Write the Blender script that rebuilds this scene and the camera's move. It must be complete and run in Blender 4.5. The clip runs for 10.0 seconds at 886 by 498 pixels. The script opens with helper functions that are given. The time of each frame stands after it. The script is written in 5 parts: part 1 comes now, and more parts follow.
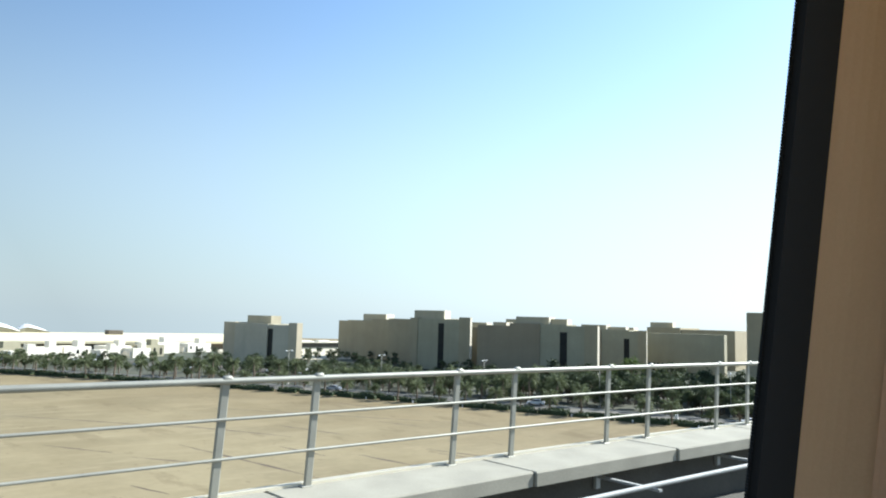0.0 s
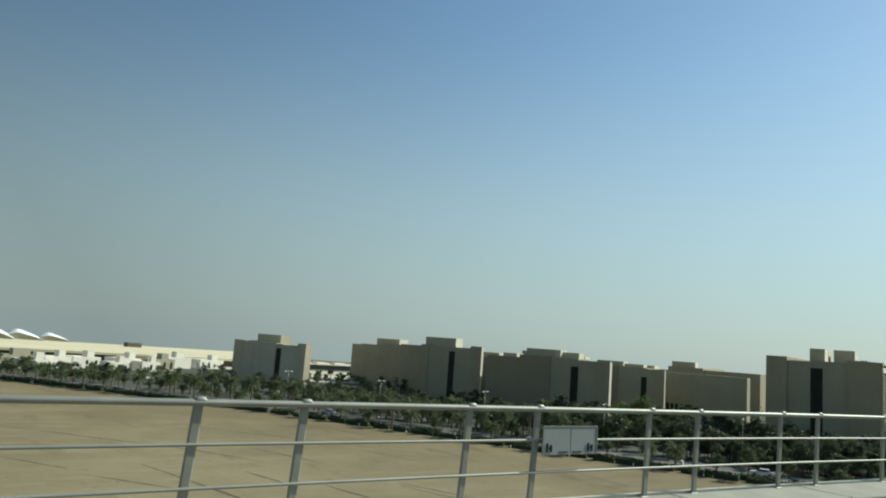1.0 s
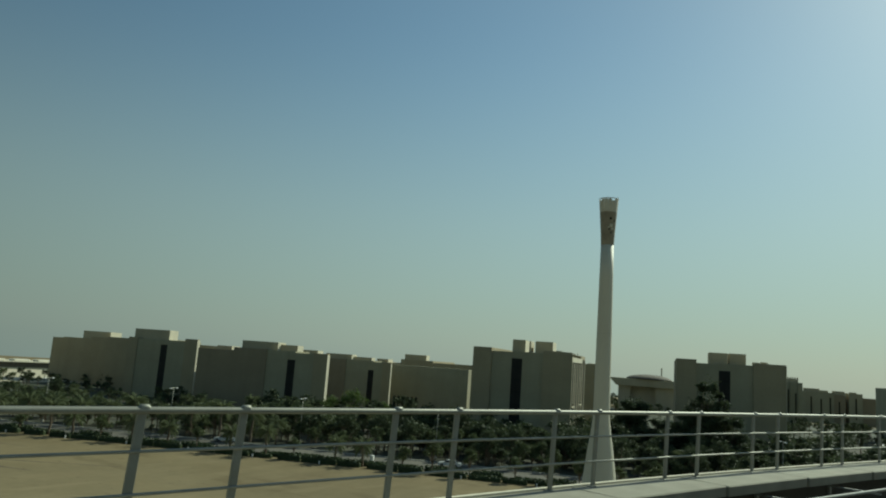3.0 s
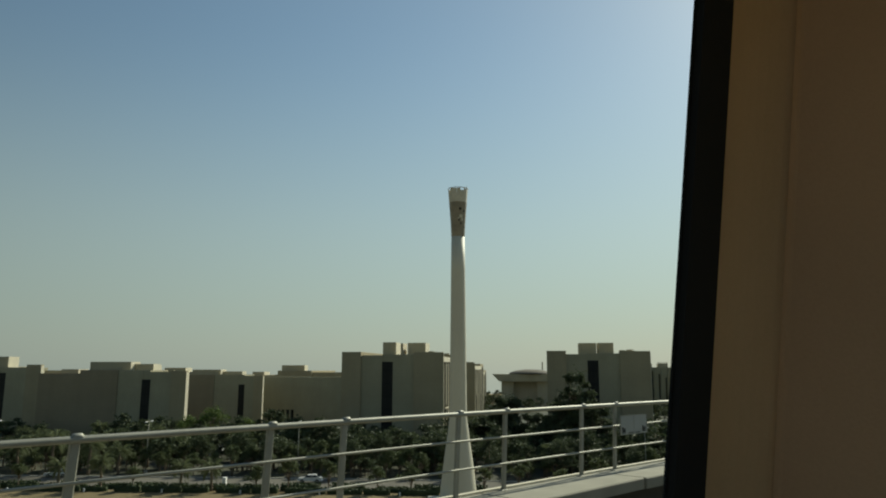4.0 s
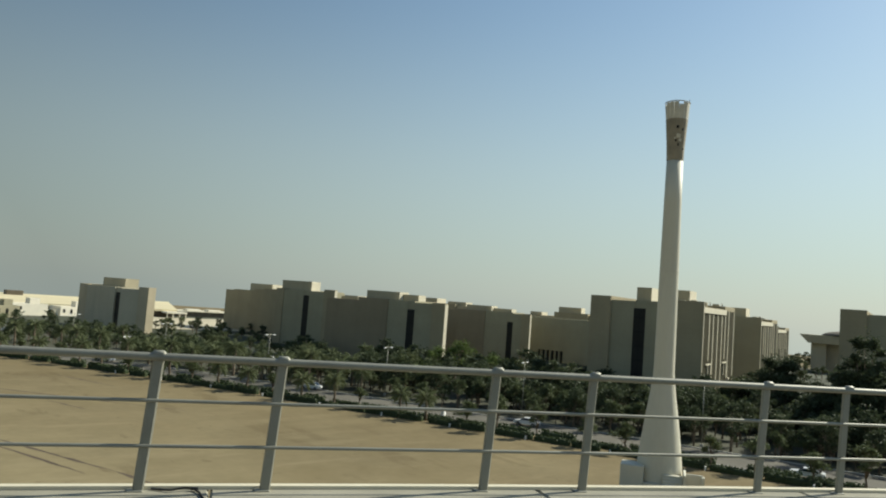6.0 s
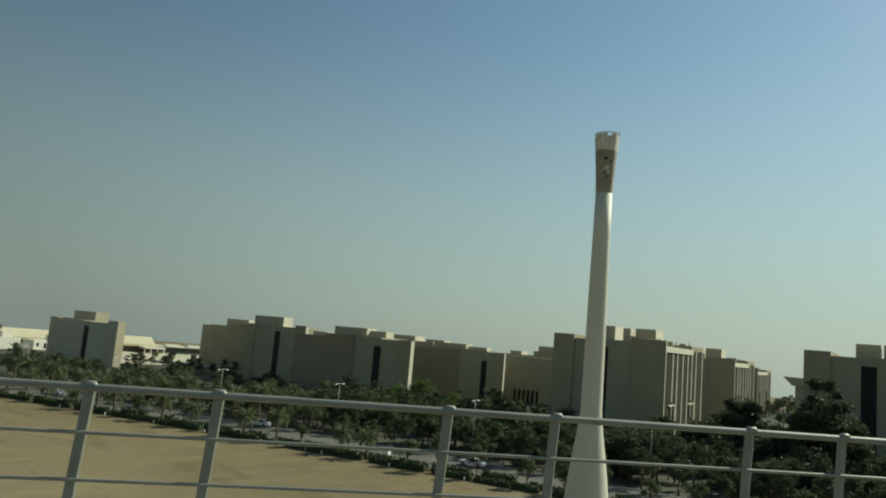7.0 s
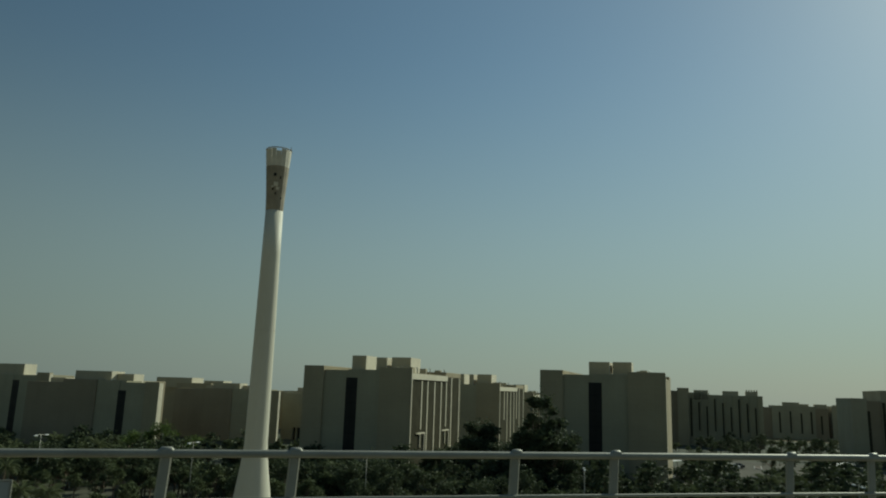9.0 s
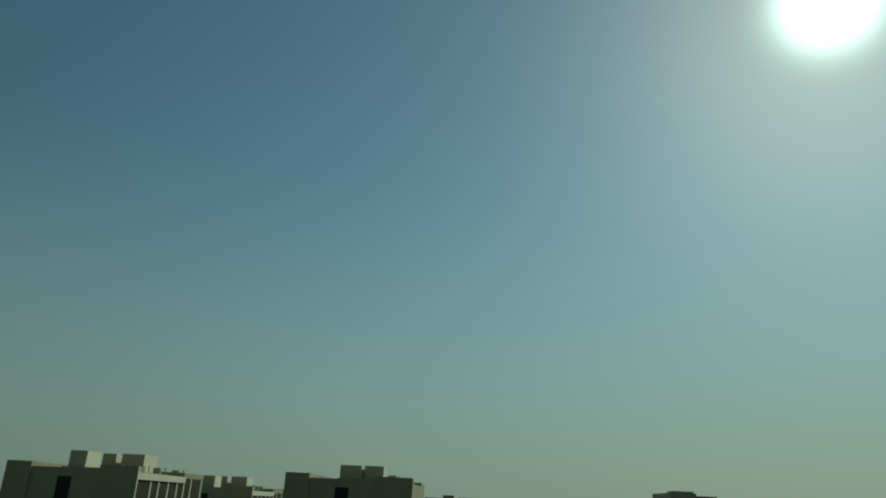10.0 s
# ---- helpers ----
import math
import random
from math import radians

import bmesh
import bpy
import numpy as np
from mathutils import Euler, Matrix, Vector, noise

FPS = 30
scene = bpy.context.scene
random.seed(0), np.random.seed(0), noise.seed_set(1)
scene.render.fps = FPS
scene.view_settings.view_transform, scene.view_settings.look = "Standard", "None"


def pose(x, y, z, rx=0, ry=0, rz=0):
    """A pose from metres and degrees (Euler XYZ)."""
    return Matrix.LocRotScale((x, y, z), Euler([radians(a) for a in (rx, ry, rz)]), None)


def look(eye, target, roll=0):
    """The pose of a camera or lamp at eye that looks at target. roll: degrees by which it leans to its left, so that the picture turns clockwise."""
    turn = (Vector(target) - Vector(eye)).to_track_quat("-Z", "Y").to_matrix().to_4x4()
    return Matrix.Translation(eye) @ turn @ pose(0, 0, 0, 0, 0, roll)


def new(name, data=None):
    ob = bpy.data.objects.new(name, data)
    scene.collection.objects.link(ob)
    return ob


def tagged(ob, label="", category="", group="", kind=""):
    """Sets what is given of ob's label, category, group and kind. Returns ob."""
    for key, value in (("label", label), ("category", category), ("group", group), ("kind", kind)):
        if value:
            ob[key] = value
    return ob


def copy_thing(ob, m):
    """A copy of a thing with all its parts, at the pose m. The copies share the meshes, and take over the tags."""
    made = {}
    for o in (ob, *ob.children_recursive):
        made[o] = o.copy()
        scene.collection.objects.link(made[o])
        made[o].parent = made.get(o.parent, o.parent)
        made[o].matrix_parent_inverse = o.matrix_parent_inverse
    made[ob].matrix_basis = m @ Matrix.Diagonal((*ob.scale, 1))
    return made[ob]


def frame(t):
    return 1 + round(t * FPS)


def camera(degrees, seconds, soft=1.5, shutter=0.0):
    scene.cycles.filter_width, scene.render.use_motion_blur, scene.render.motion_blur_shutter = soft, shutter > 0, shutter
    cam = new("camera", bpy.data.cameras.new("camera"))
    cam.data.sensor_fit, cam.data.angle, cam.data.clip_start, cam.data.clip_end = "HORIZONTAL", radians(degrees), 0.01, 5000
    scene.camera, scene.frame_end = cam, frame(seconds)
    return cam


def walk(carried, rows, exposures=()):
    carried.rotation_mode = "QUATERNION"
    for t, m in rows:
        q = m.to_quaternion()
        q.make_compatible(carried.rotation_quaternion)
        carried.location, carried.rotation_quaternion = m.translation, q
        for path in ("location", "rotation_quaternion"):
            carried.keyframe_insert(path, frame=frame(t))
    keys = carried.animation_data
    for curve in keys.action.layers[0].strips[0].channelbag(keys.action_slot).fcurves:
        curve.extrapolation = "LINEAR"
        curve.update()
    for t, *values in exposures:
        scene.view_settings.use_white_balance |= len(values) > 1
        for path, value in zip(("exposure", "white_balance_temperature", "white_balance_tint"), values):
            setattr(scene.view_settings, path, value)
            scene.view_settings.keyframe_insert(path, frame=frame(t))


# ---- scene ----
cam = camera(63.35, 10.0, soft=2.0)
# seconds, x, y, z, yaw, pitch, roll
PATH = [
    (0.0, -3.10, -6.55, 20.53, -41.83, 5.70, -1.58),
    (0.5, 1.72, -6.47, 20.54, -40.08, 6.27, -3.33),
    (1.0, 6.53, -6.55, 20.53, -39.57, 7.84, -4.35),
    (1.5, 11.35, -6.85, 20.52, -41.63, 8.46, -2.43),
    (2.0, 16.09, -7.38, 20.52, -47.20, 9.55, -3.37),
    (2.2, 18.01, -7.63, 20.52, -49.73, 10.01, -4.67),
    (3.3, 28.33, -9.59, 20.51, -60.36, 8.91, -3.33),
    (3.5, 30.15, -10.08, 20.50, -61.55, 9.48, -3.14),
    (4.0, 34.84, -11.32, 20.49, -66.53, 9.59, -0.11),
    (4.5, 39.71, -12.84, 20.48, -70.89, 9.05, 1.09),
    (4.8, 42.38, -13.76, 20.48, -67.92, 6.81, -0.04),
    (5.0, 44.15, -14.44, 20.51, -64.66, 6.66, -0.97),
    (5.5, 48.55, -16.19, 20.52, -59.09, 5.70, -4.03),
    (6.0, 52.86, -18.14, 20.52, -42.30, 4.27, -4.28),
    (6.2, 54.56, -18.97, 20.52, -40.15, 5.17, -3.75),
    (7.3, 63.72, -24.00, 20.50, -43.15, 7.97, -5.16),
    (7.5, 65.34, -25.00, 20.50, -43.87, 7.87, -4.38),
    (8.0, 69.29, -27.54, 20.51, -46.63, 7.44, -3.83),
    (8.5, 73.11, -30.25, 20.49, -52.03, 8.53, -3.90),
    (8.8, 75.37, -31.95, 20.47, -55.33, 10.36, -2.15),
    (9.0, 76.90, -33.08, 20.46, -56.11, 11.13, -1.79),
    (9.5, 80.52, -36.15, 20.47, -63.23, 15.29, -2.00),
    (10.0, 83.99, -39.37, 20.50, -72.52, 19.66, -2.56),
]
# seconds, stops, white balance in kelvin, tint
EXPOSURES = [(0.0, 1.2, 5700, 6), (0.5, 0.56, 5900, 5), (1.0, 0.2, 6000, -4), (1.5, -0.1, 6200, -12), (2.0, -0.3, 6300, -16), (3.5, -0.35, 6400, -13), (4.0, -0.2, 6800, -5), (4.5, 0.3, 6900, 5),
             (5.0, 0.4, 6900, 8), (5.5, 0.2, 6800, 3), (6.0, 0.25, 6600, 1), (7.5, -0.25, 6500, -12), (8.0, -0.3, 6400, -12), (8.5, -0.52, 6500, -10), (9.0, -0.7, 6400, -12), (9.5, -0.84, 6300, -18), (10.0, -1.02, 6050, -29)]
walk(cam, [(t, pose(x, y, z, 90 + pitch, roll, yaw)) for t, x, y, z, yaw, pitch, roll in PATH], EXPOSURES)

# ---- sky and sun ----
SUN_AZ, SUN_EL = radians(-14.1), radians(35.3)
world = bpy.data.worlds.new("sky")
scene.world = world
world.use_nodes = True
wn = world.node_tree
sky = wn.nodes.new("ShaderNodeTexSky")
sky.sky_type = "NISHITA"
sky.sun_disc = False
sky.sun_elevation = SUN_EL
sky.sun_rotation = radians(90) - SUN_AZ
sky.altitude = 600
sky.air_density = 1.3
sky.dust_density = 0.8
sky.ozone_density = 1.5
# desert dust pales the sky towards the horizon, all the way round
co = wn.nodes.new("ShaderNodeTexCoord")
sep = wn.nodes.new("ShaderNodeSeparateXYZ")
fade = wn.nodes.new("ShaderNodeMapRange")
fade.interpolation_type = "SMOOTHSTEP"
fade.inputs["From Min"].default_value, fade.inputs["From Max"].default_value = -0.05, 0.46
fade.inputs["To Min"].default_value, fade.inputs["To Max"].default_value = 0.84, 0.0
haze = wn.nodes.new("ShaderNodeMix")
haze.data_type = "RGBA"
haze.inputs["B"].default_value = (4.6, 5.1, 5.05, 1)
wn.links.new(co.outputs["Generated"], sep.inputs["Vector"])
wn.links.new(sep.outputs["Z"], fade.inputs["Value"])
wn.links.new(fade.outputs["Result"], haze.inputs["Factor"])
wn.links.new(sky.outputs["Color"], haze.inputs["A"])
# grey dust lies along the horizon itself
low = wn.nodes.new("ShaderNodeMapRange")
low.interpolation_type = "SMOOTHSTEP"
low.inputs["From Min"].default_value, low.inputs["From Max"].default_value = 0.02, 0.22
low.inputs["To Min"].default_value, low.inputs["To Max"].default_value = 1.0, 0.0
dust = wn.nodes.new("ShaderNodeMix")
dust.data_type, dust.blend_type = "RGBA", "MULTIPLY"
dust.inputs["B"].default_value = (0.93, 0.955, 0.985, 1)
wn.links.new(sep.outputs["Z"], low.inputs["Value"])
wn.links.new(low.outputs["Result"], dust.inputs["Factor"])
wn.links.new(haze.outputs["Result"], dust.inputs["A"])


def sky_math(op, a, b):
    """A Math node over two sockets or numbers."""
    n = wn.nodes.new("ShaderNodeMath")
    n.operation = op
    for i, q in enumerate((a, b)):
        if isinstance(q, (int, float)):
            n.inputs[i].default_value = q
        else:
            wn.links.new(q, n.inputs[i])
    return n.outputs[0]


# dust throws most light forwards: the haze is brighter round the sun, with an aureole
toward = wn.nodes.new("ShaderNodeVectorMath")
toward.operation = "DOT_PRODUCT"
toward.inputs[1].default_value = (math.cos(SUN_AZ) * math.cos(SUN_EL), math.sin(SUN_AZ) * math.cos(SUN_EL), math.sin(SUN_EL))
wn.links.new(co.outputs["Generated"], toward.inputs[0])
facing = sky_math("MAXIMUM", toward.outputs["Value"], 0.0)
away = sky_math("MAXIMUM", sky_math("MULTIPLY", toward.outputs["Value"], -1.0), 0.0)
ahead = sky_math("SUBTRACT", sky_math("MULTIPLY", facing, 0.72), sky_math("MULTIPLY", sky_math("POWER", facing, 2.0), 0.30))
wide = sky_math("ADD", sky_math("ADD", ahead, sky_math("MULTIPLY", away, 0.2)), 0.58)
glow = sky_math("ADD", sky_math("MULTIPLY", sky_math("POWER", facing, 1000.0), 55.0), sky_math("MULTIPLY", sky_math("POWER", facing, 40.0), 0.3))
lit = wn.nodes.new("ShaderNodeMix")
lit.data_type, lit.blend_type = "RGBA", "MULTIPLY"
lit.inputs["Factor"].default_value = 1.0
wn.links.new(dust.outputs["Result"], lit.inputs["A"])
wn.links.new(wide, lit.inputs["B"])
add = wn.nodes.new("ShaderNodeMix")
add.data_type, add.blend_type = "RGBA", "ADD"
add.inputs["Factor"].default_value = 1.0
wn.links.new(lit.outputs["Result"], add.inputs["A"])
wn.links.new(glow, add.inputs["B"])
wn.links.new(add.outputs["Result"], wn.nodes["Background"].inputs["Color"])
wn.nodes["Background"].inputs["Strength"].default_value = 0.1
sun_data = bpy.data.lights.new("sun", "SUN")
sun_data.energy = 4.9
sun_data.angle = radians(0.6)
sun_data.color = (1.0, 0.94, 0.84)
sun = new("sun", sun_data)
sun_dir = Vector((math.cos(SUN_AZ) * math.cos(SUN_EL), math.sin(SUN_AZ) * math.cos(SUN_EL), math.sin(SUN_EL)))
sun.matrix_world = look(sun_dir * 400, (0, 0, 0))


# ---- materials ----
def material(name, colour, rough=0.8, metal=0.0, spread=0.25, scale=1.0, bump=0.15, fine=12.0, per_object=0.0, tint=None, stretch=(1, 1, 1)):
    """Base colour with large stains and fine grain, relief, and a little change from piece to piece."""
    m = bpy.data.materials.new(name)
    m.use_nodes = True
    nt = m.node_tree
    bsdf = nt.nodes["Principled BSDF"]
    bsdf.inputs["Roughness"].default_value = rough
    bsdf.inputs["Metallic"].default_value = metal
    tc = nt.nodes.new("ShaderNodeTexCoord")
    mp = nt.nodes.new("ShaderNodeMapping")
    mp.inputs["Scale"].default_value = stretch
    nt.links.new(tc.outputs["Object"], mp.inputs["Vector"])
    n1 = nt.nodes.new("ShaderNodeTexNoise")
    n1.inputs["Scale"].default_value = scale
    n1.inputs["Detail"].default_value = 6
    n2 = nt.nodes.new("ShaderNodeTexNoise")
    n2.inputs["Scale"].default_value = scale * fine
    n2.inputs["Detail"].default_value = 4
    for n in (n1, n2):
        nt.links.new(mp.outputs["Vector"], n.inputs["Vector"])
    mix = nt.nodes.new("ShaderNodeMath")
    mix.operation = "MULTIPLY_ADD"
    nt.links.new(n2.outputs["Fac"], mix.inputs[0])
    mix.inputs[1].default_value = 0.4
    nt.links.new(n1.outputs["Fac"], mix.inputs[2])
    last = mix
    if per_object:
        info = nt.nodes.new("ShaderNodeObjectInfo")
        add = nt.nodes.new("ShaderNodeMath")
        add.operation = "MULTIPLY_ADD"
        nt.links.new(info.outputs["Random"], add.inputs[0])
        add.inputs[1].default_value = per_object
        nt.links.new(mix.outputs[0], add.inputs[2])
        last = add
    ramp = nt.nodes.new("ShaderNodeValToRGB")
    ramp.color_ramp.elements[0].position = 0.35
    ramp.color_ramp.elements[1].position = 1.0 + per_object
    lo = [max(0.0, c * (1 - spread)) for c in colour]
    hi = [min(1.0, c * (1 + spread)) for c in (tint or colour)]
    ramp.color_ramp.elements[0].color = (*lo, 1)
    ramp.color_ramp.elements[1].color = (*hi, 1)
    nt.links.new(last.outputs[0], ramp.inputs["Fac"])
    nt.links.new(ramp.outputs["Color"], bsdf.inputs["Base Color"])
    if bump:
        b = nt.nodes.new("ShaderNodeBump")
        b.inputs["Strength"].default_value = bump
        b.inputs["Distance"].default_value = 0.05
        nt.links.new(n2.outputs["Fac"], b.inputs["Height"])
        nt.links.new(b.outputs["Normal"], bsdf.inputs["Normal"])
    return m


def leaf_material(name, colour, spread=0.45):
    m = material(name, colour, rough=0.65, spread=spread, scale=0.8, bump=0.0, per_object=0.35)
    nt = m.node_tree
    geo = nt.nodes.new("ShaderNodeNewGeometry")
    ramp = next(n for n in nt.nodes if n.bl_idname == "ShaderNodeValToRGB")
    src = ramp.inputs["Fac"].links[0].from_socket
    add = nt.nodes.new("ShaderNodeMath")
    add.operation = "MULTIPLY_ADD"
    nt.links.new(geo.outputs["Random Per Island"], add.inputs[0])
    add.inputs[1].default_value = 0.35
    nt.links.new(src, add.inputs[2])
    nt.links.new(add.outputs[0], ramp.inputs["Fac"])
    ramp.color_ramp.elements[1].position = 1.6
    bsdf = nt.nodes["Principled BSDF"]
    bsdf.inputs["Specular IOR Level"].default_value = 0.15
    thin = nt.nodes.new("ShaderNodeBsdfTranslucent")
    nt.links.new(ramp.outputs["Color"], thin.inputs["Color"])
    both = nt.nodes.new("ShaderNodeMixShader")
    both.inputs["Fac"].default_value = 0.24
    nt.links.new(bsdf.outputs[0], both.inputs[1])
    nt.links.new(thin.outputs[0], both.inputs[2])
    nt.links.new(both.outputs[0], nt.nodes["Material Output"].inputs["Surface"])
    return m


def sand_material():
    """Packed desert sand: broad tone changes, brown patches with ragged rims, pale windblown streaks, fine ripples."""
    m = material("sand", (0.214, 0.174, 0.098), 0.95, spread=0.16, scale=0.05, fine=14, bump=0.3, tint=(0.252, 0.207, 0.117))
    nt = m.node_tree
    bsdf = nt.nodes["Principled BSDF"]
    bsdf.inputs["Specular IOR Level"].default_value = 0.2
    tc = next(n for n in nt.nodes if n.bl_idname == "ShaderNodeTexCoord")
    colour = bsdf.inputs["Base Color"].links[0].from_socket
    for scale, stretch, lo, hi, tone, amount in ((0.035, (1, 0.6, 1), 0.45, 0.65, (0.176, 0.138, 0.070), 0.6), (0.06, (0.4, 1.3, 1), 0.50, 0.66, (0.30, 0.247, 0.142), 0.5), (0.12, (1, 0.35, 1), 0.585, 0.63, (0.138, 0.104, 0.053), 0.38), (0.45, (1, 0.5, 1), 0.63, 0.67, (0.12, 0.084, 0.046), 0.4), (0.19, (0.35, 1.4, 1), 0.54, 0.68, (0.31, 0.256, 0.152), 0.45)):
        mp = nt.nodes.new("ShaderNodeMapping")
        mp.inputs["Scale"].default_value = stretch
        mp.inputs["Rotation"].default_value = (0, 0, 0.9)
        mp.inputs["Location"].default_value = (scale * 70, 3.0, 0)
        nt.links.new(tc.outputs["Object"], mp.inputs["Vector"])
        n = nt.nodes.new("ShaderNodeTexNoise")
        n.inputs["Scale"].default_value = scale
        n.inputs["Detail"].default_value = 8
        n.inputs["Roughness"].default_value = 0.62
        nt.links.new(mp.outputs["Vector"], n.inputs["Vector"])
        r = nt.nodes.new("ShaderNodeMapRange")
        r.inputs["From Min"].default_value, r.inputs["From Max"].default_value = lo, hi
        r.inputs["To Max"].default_value = amount
        nt.links.new(n.outputs["Fac"], r.inputs["Value"])
        x = nt.nodes.new("ShaderNodeMix")
        x.data_type = "RGBA"
        nt.links.new(r.outputs["Result"], x.inputs["Factor"])
        nt.links.new(colour, x.inputs["A"])
        x.inputs["B"].default_value = (*tone, 1)
        colour = x.outputs["Result"]
    # the sand turns browner towards the planted edge, with a ragged start
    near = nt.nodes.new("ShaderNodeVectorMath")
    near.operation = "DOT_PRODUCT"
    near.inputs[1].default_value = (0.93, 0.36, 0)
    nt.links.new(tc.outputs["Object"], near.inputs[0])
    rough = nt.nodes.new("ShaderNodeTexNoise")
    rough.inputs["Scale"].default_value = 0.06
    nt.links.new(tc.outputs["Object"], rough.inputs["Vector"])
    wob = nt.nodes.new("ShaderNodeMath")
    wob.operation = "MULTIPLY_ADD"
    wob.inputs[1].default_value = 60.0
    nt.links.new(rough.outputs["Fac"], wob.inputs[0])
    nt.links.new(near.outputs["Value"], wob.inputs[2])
    brown_fade = nt.nodes.new("ShaderNodeMapRange")
    brown_fade.inputs["From Min"].default_value, brown_fade.inputs["From Max"].default_value = 110, 175
    brown_fade.inputs["To Max"].default_value = 0.95
    nt.links.new(wob.outputs[0], brown_fade.inputs["Value"])
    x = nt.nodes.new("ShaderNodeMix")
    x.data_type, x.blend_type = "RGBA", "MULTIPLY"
    nt.links.new(brown_fade.outputs["Result"], x.inputs["Factor"])
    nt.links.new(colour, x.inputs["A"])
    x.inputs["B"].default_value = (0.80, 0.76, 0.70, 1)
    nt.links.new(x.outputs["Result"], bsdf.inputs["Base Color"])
    return m


def cladding(name, colour, course=1.1, width=1.8):
    """Stone panels with thin dark joints, each panel a shade apart, with rain streaks running down."""
    m = material(name, colour, 0.85, spread=0.12, scale=0.12, fine=18, bump=0.1)
    nt = m.node_tree
    bsdf = nt.nodes["Principled BSDF"]
    bsdf.inputs["Specular IOR Level"].default_value = 0.25
    tc = next(n for n in nt.nodes if n.bl_idname == "ShaderNodeTexCoord")
    colour_socket = bsdf.inputs["Base Color"].links[0].from_socket
    se = nt.nodes.new("ShaderNodeSeparateXYZ")
    nt.links.new(tc.outputs["Object"], se.inputs[0])
    ad = nt.nodes.new("ShaderNodeMath")
    nt.links.new(se.outputs["X"], ad.inputs[0])
    nt.links.new(se.outputs["Y"], ad.inputs[1])
    cb = nt.nodes.new("ShaderNodeCombineXYZ")
    nt.links.new(ad.outputs[0], cb.inputs["X"])
    nt.links.new(se.outputs["Z"], cb.inputs["Y"])
    br = nt.nodes.new("ShaderNodeTexBrick")
    br.offset = 0.0
    br.inputs["Scale"].default_value = 1.0
    br.inputs["Brick Width"].default_value = width
    br.inputs["Row Height"].default_value = course
    br.inputs["Mortar Size"].default_value = 0.025
    br.inputs["Color1"].default_value = (0.985, 0.985, 0.985, 1)
    br.inputs["Color2"].default_value = (1.015, 1.015, 1.01, 1)
    br.inputs["Mortar"].default_value = (0.93, 0.925, 0.92, 1)
    nt.links.new(cb.outputs[0], br.inputs["Vector"])
    x = nt.nodes.new("ShaderNodeMix")
    x.data_type, x.blend_type = "RGBA", "MULTIPLY"
    x.inputs["Factor"].default_value = 1.0
    nt.links.new(colour_socket, x.inputs["A"])
    nt.links.new(br.outputs["Color"], x.inputs["B"])
    mp = nt.nodes.new("ShaderNodeMapping")
    mp.inputs["Scale"].default_value = (0.5, 0.5, 0.05)
    nt.links.new(tc.outputs["Object"], mp.inputs["Vector"])
    st = nt.nodes.new("ShaderNodeTexNoise")
    st.inputs["Scale"].default_value = 0.6
    st.inputs["Detail"].default_value = 5
    nt.links.new(mp.outputs["Vector"], st.inputs["Vector"])
    mr = nt.nodes.new("ShaderNodeMapRange")
    mr.inputs["From Min"].default_value, mr.inputs["From Max"].default_value = 0.35, 0.7
    mr.inputs["To Min"].default_value, mr.inputs["To Max"].default_value = 1.02, 0.93
    nt.links.new(st.outputs["Fac"], mr.inputs["Value"])
    y = nt.nodes.new("ShaderNodeMix")
    y.data_type, y.blend_type = "RGBA", "MULTIPLY"
    y.inputs["Factor"].default_value = 1.0
    nt.links.new(x.outputs["Result"], y.inputs["A"])
    nt.links.new(mr.outputs["Result"], y.inputs["B"])
    nt.links.new(y.outputs["Result"], bsdf.inputs["Base Color"])
    return m


TAN = cladding("tan_stone_cladding", (0.365, 0.312, 0.205))
BROWN = cladding("brown_stone_cladding", (0.295, 0.247, 0.167))
# shade put into the colour: darkened against sunlight bounced onto one rear block
DUN = cladding("bounce_darkened_cladding", (0.21, 0.197, 0.15))
GREY = cladding("grey_stone_cladding", (0.362, 0.332, 0.23), 1.7, 1.2)
# distance haze on the lone block, painted in as paler cladding
HAZED_TAN = cladding("hazed_tan_cladding", (0.47, 0.405, 0.285))
PALE = cladding("pale_and_hazed_cladding", (0.47, 0.43, 0.325), 1.7, 1.2)
GLASS = material("dark_window_glass", (0.018, 0.019, 0.017), 0.5, spread=0.3, scale=0.3, bump=0.0)
GLASS.node_tree.nodes["Principled BSDF"].inputs["Specular IOR Level"].default_value = 0.2
BRONZE = material("bronze_and_veiled_glazing", (0.058, 0.054, 0.034), 0.8, spread=0.3, scale=0.4, bump=0.0)
BRONZE.node_tree.nodes["Principled BSDF"].inputs["Specular IOR Level"].default_value = 0.05
DARK_SHADE = material("dark_render_and_shade", (0.13, 0.11, 0.08), 0.85, spread=0.2, scale=0.5)
# cream stone; also paints sunlight onto block and housing ends
CREAM = material("cream_stone_and_sun_paint", (0.66, 0.60, 0.455), 0.75, spread=0.1, scale=0.4)
WHITE = material("white_render", (0.78, 0.77, 0.73), 0.7, spread=0.08, scale=0.4)
VILLA = material("white_villa_render", (0.74, 0.69, 0.57), 0.8, spread=0.1, scale=0.3)
HOUSING = cladding("pale_housing_render", (0.43, 0.38, 0.265), 2.4, 2.4)
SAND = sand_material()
ASPHALT = material("asphalt", (0.118, 0.107, 0.084), 0.97, spread=0.3, scale=0.2, fine=40)
PAVING = material("kerb_paving", (0.42, 0.40, 0.36), 0.85, spread=0.2, scale=0.5)
CONCRETE = material("precast_concrete", (0.278, 0.258, 0.198), 0.9, spread=0.22, scale=1.6, fine=22, bump=0.07, per_object=0.12)
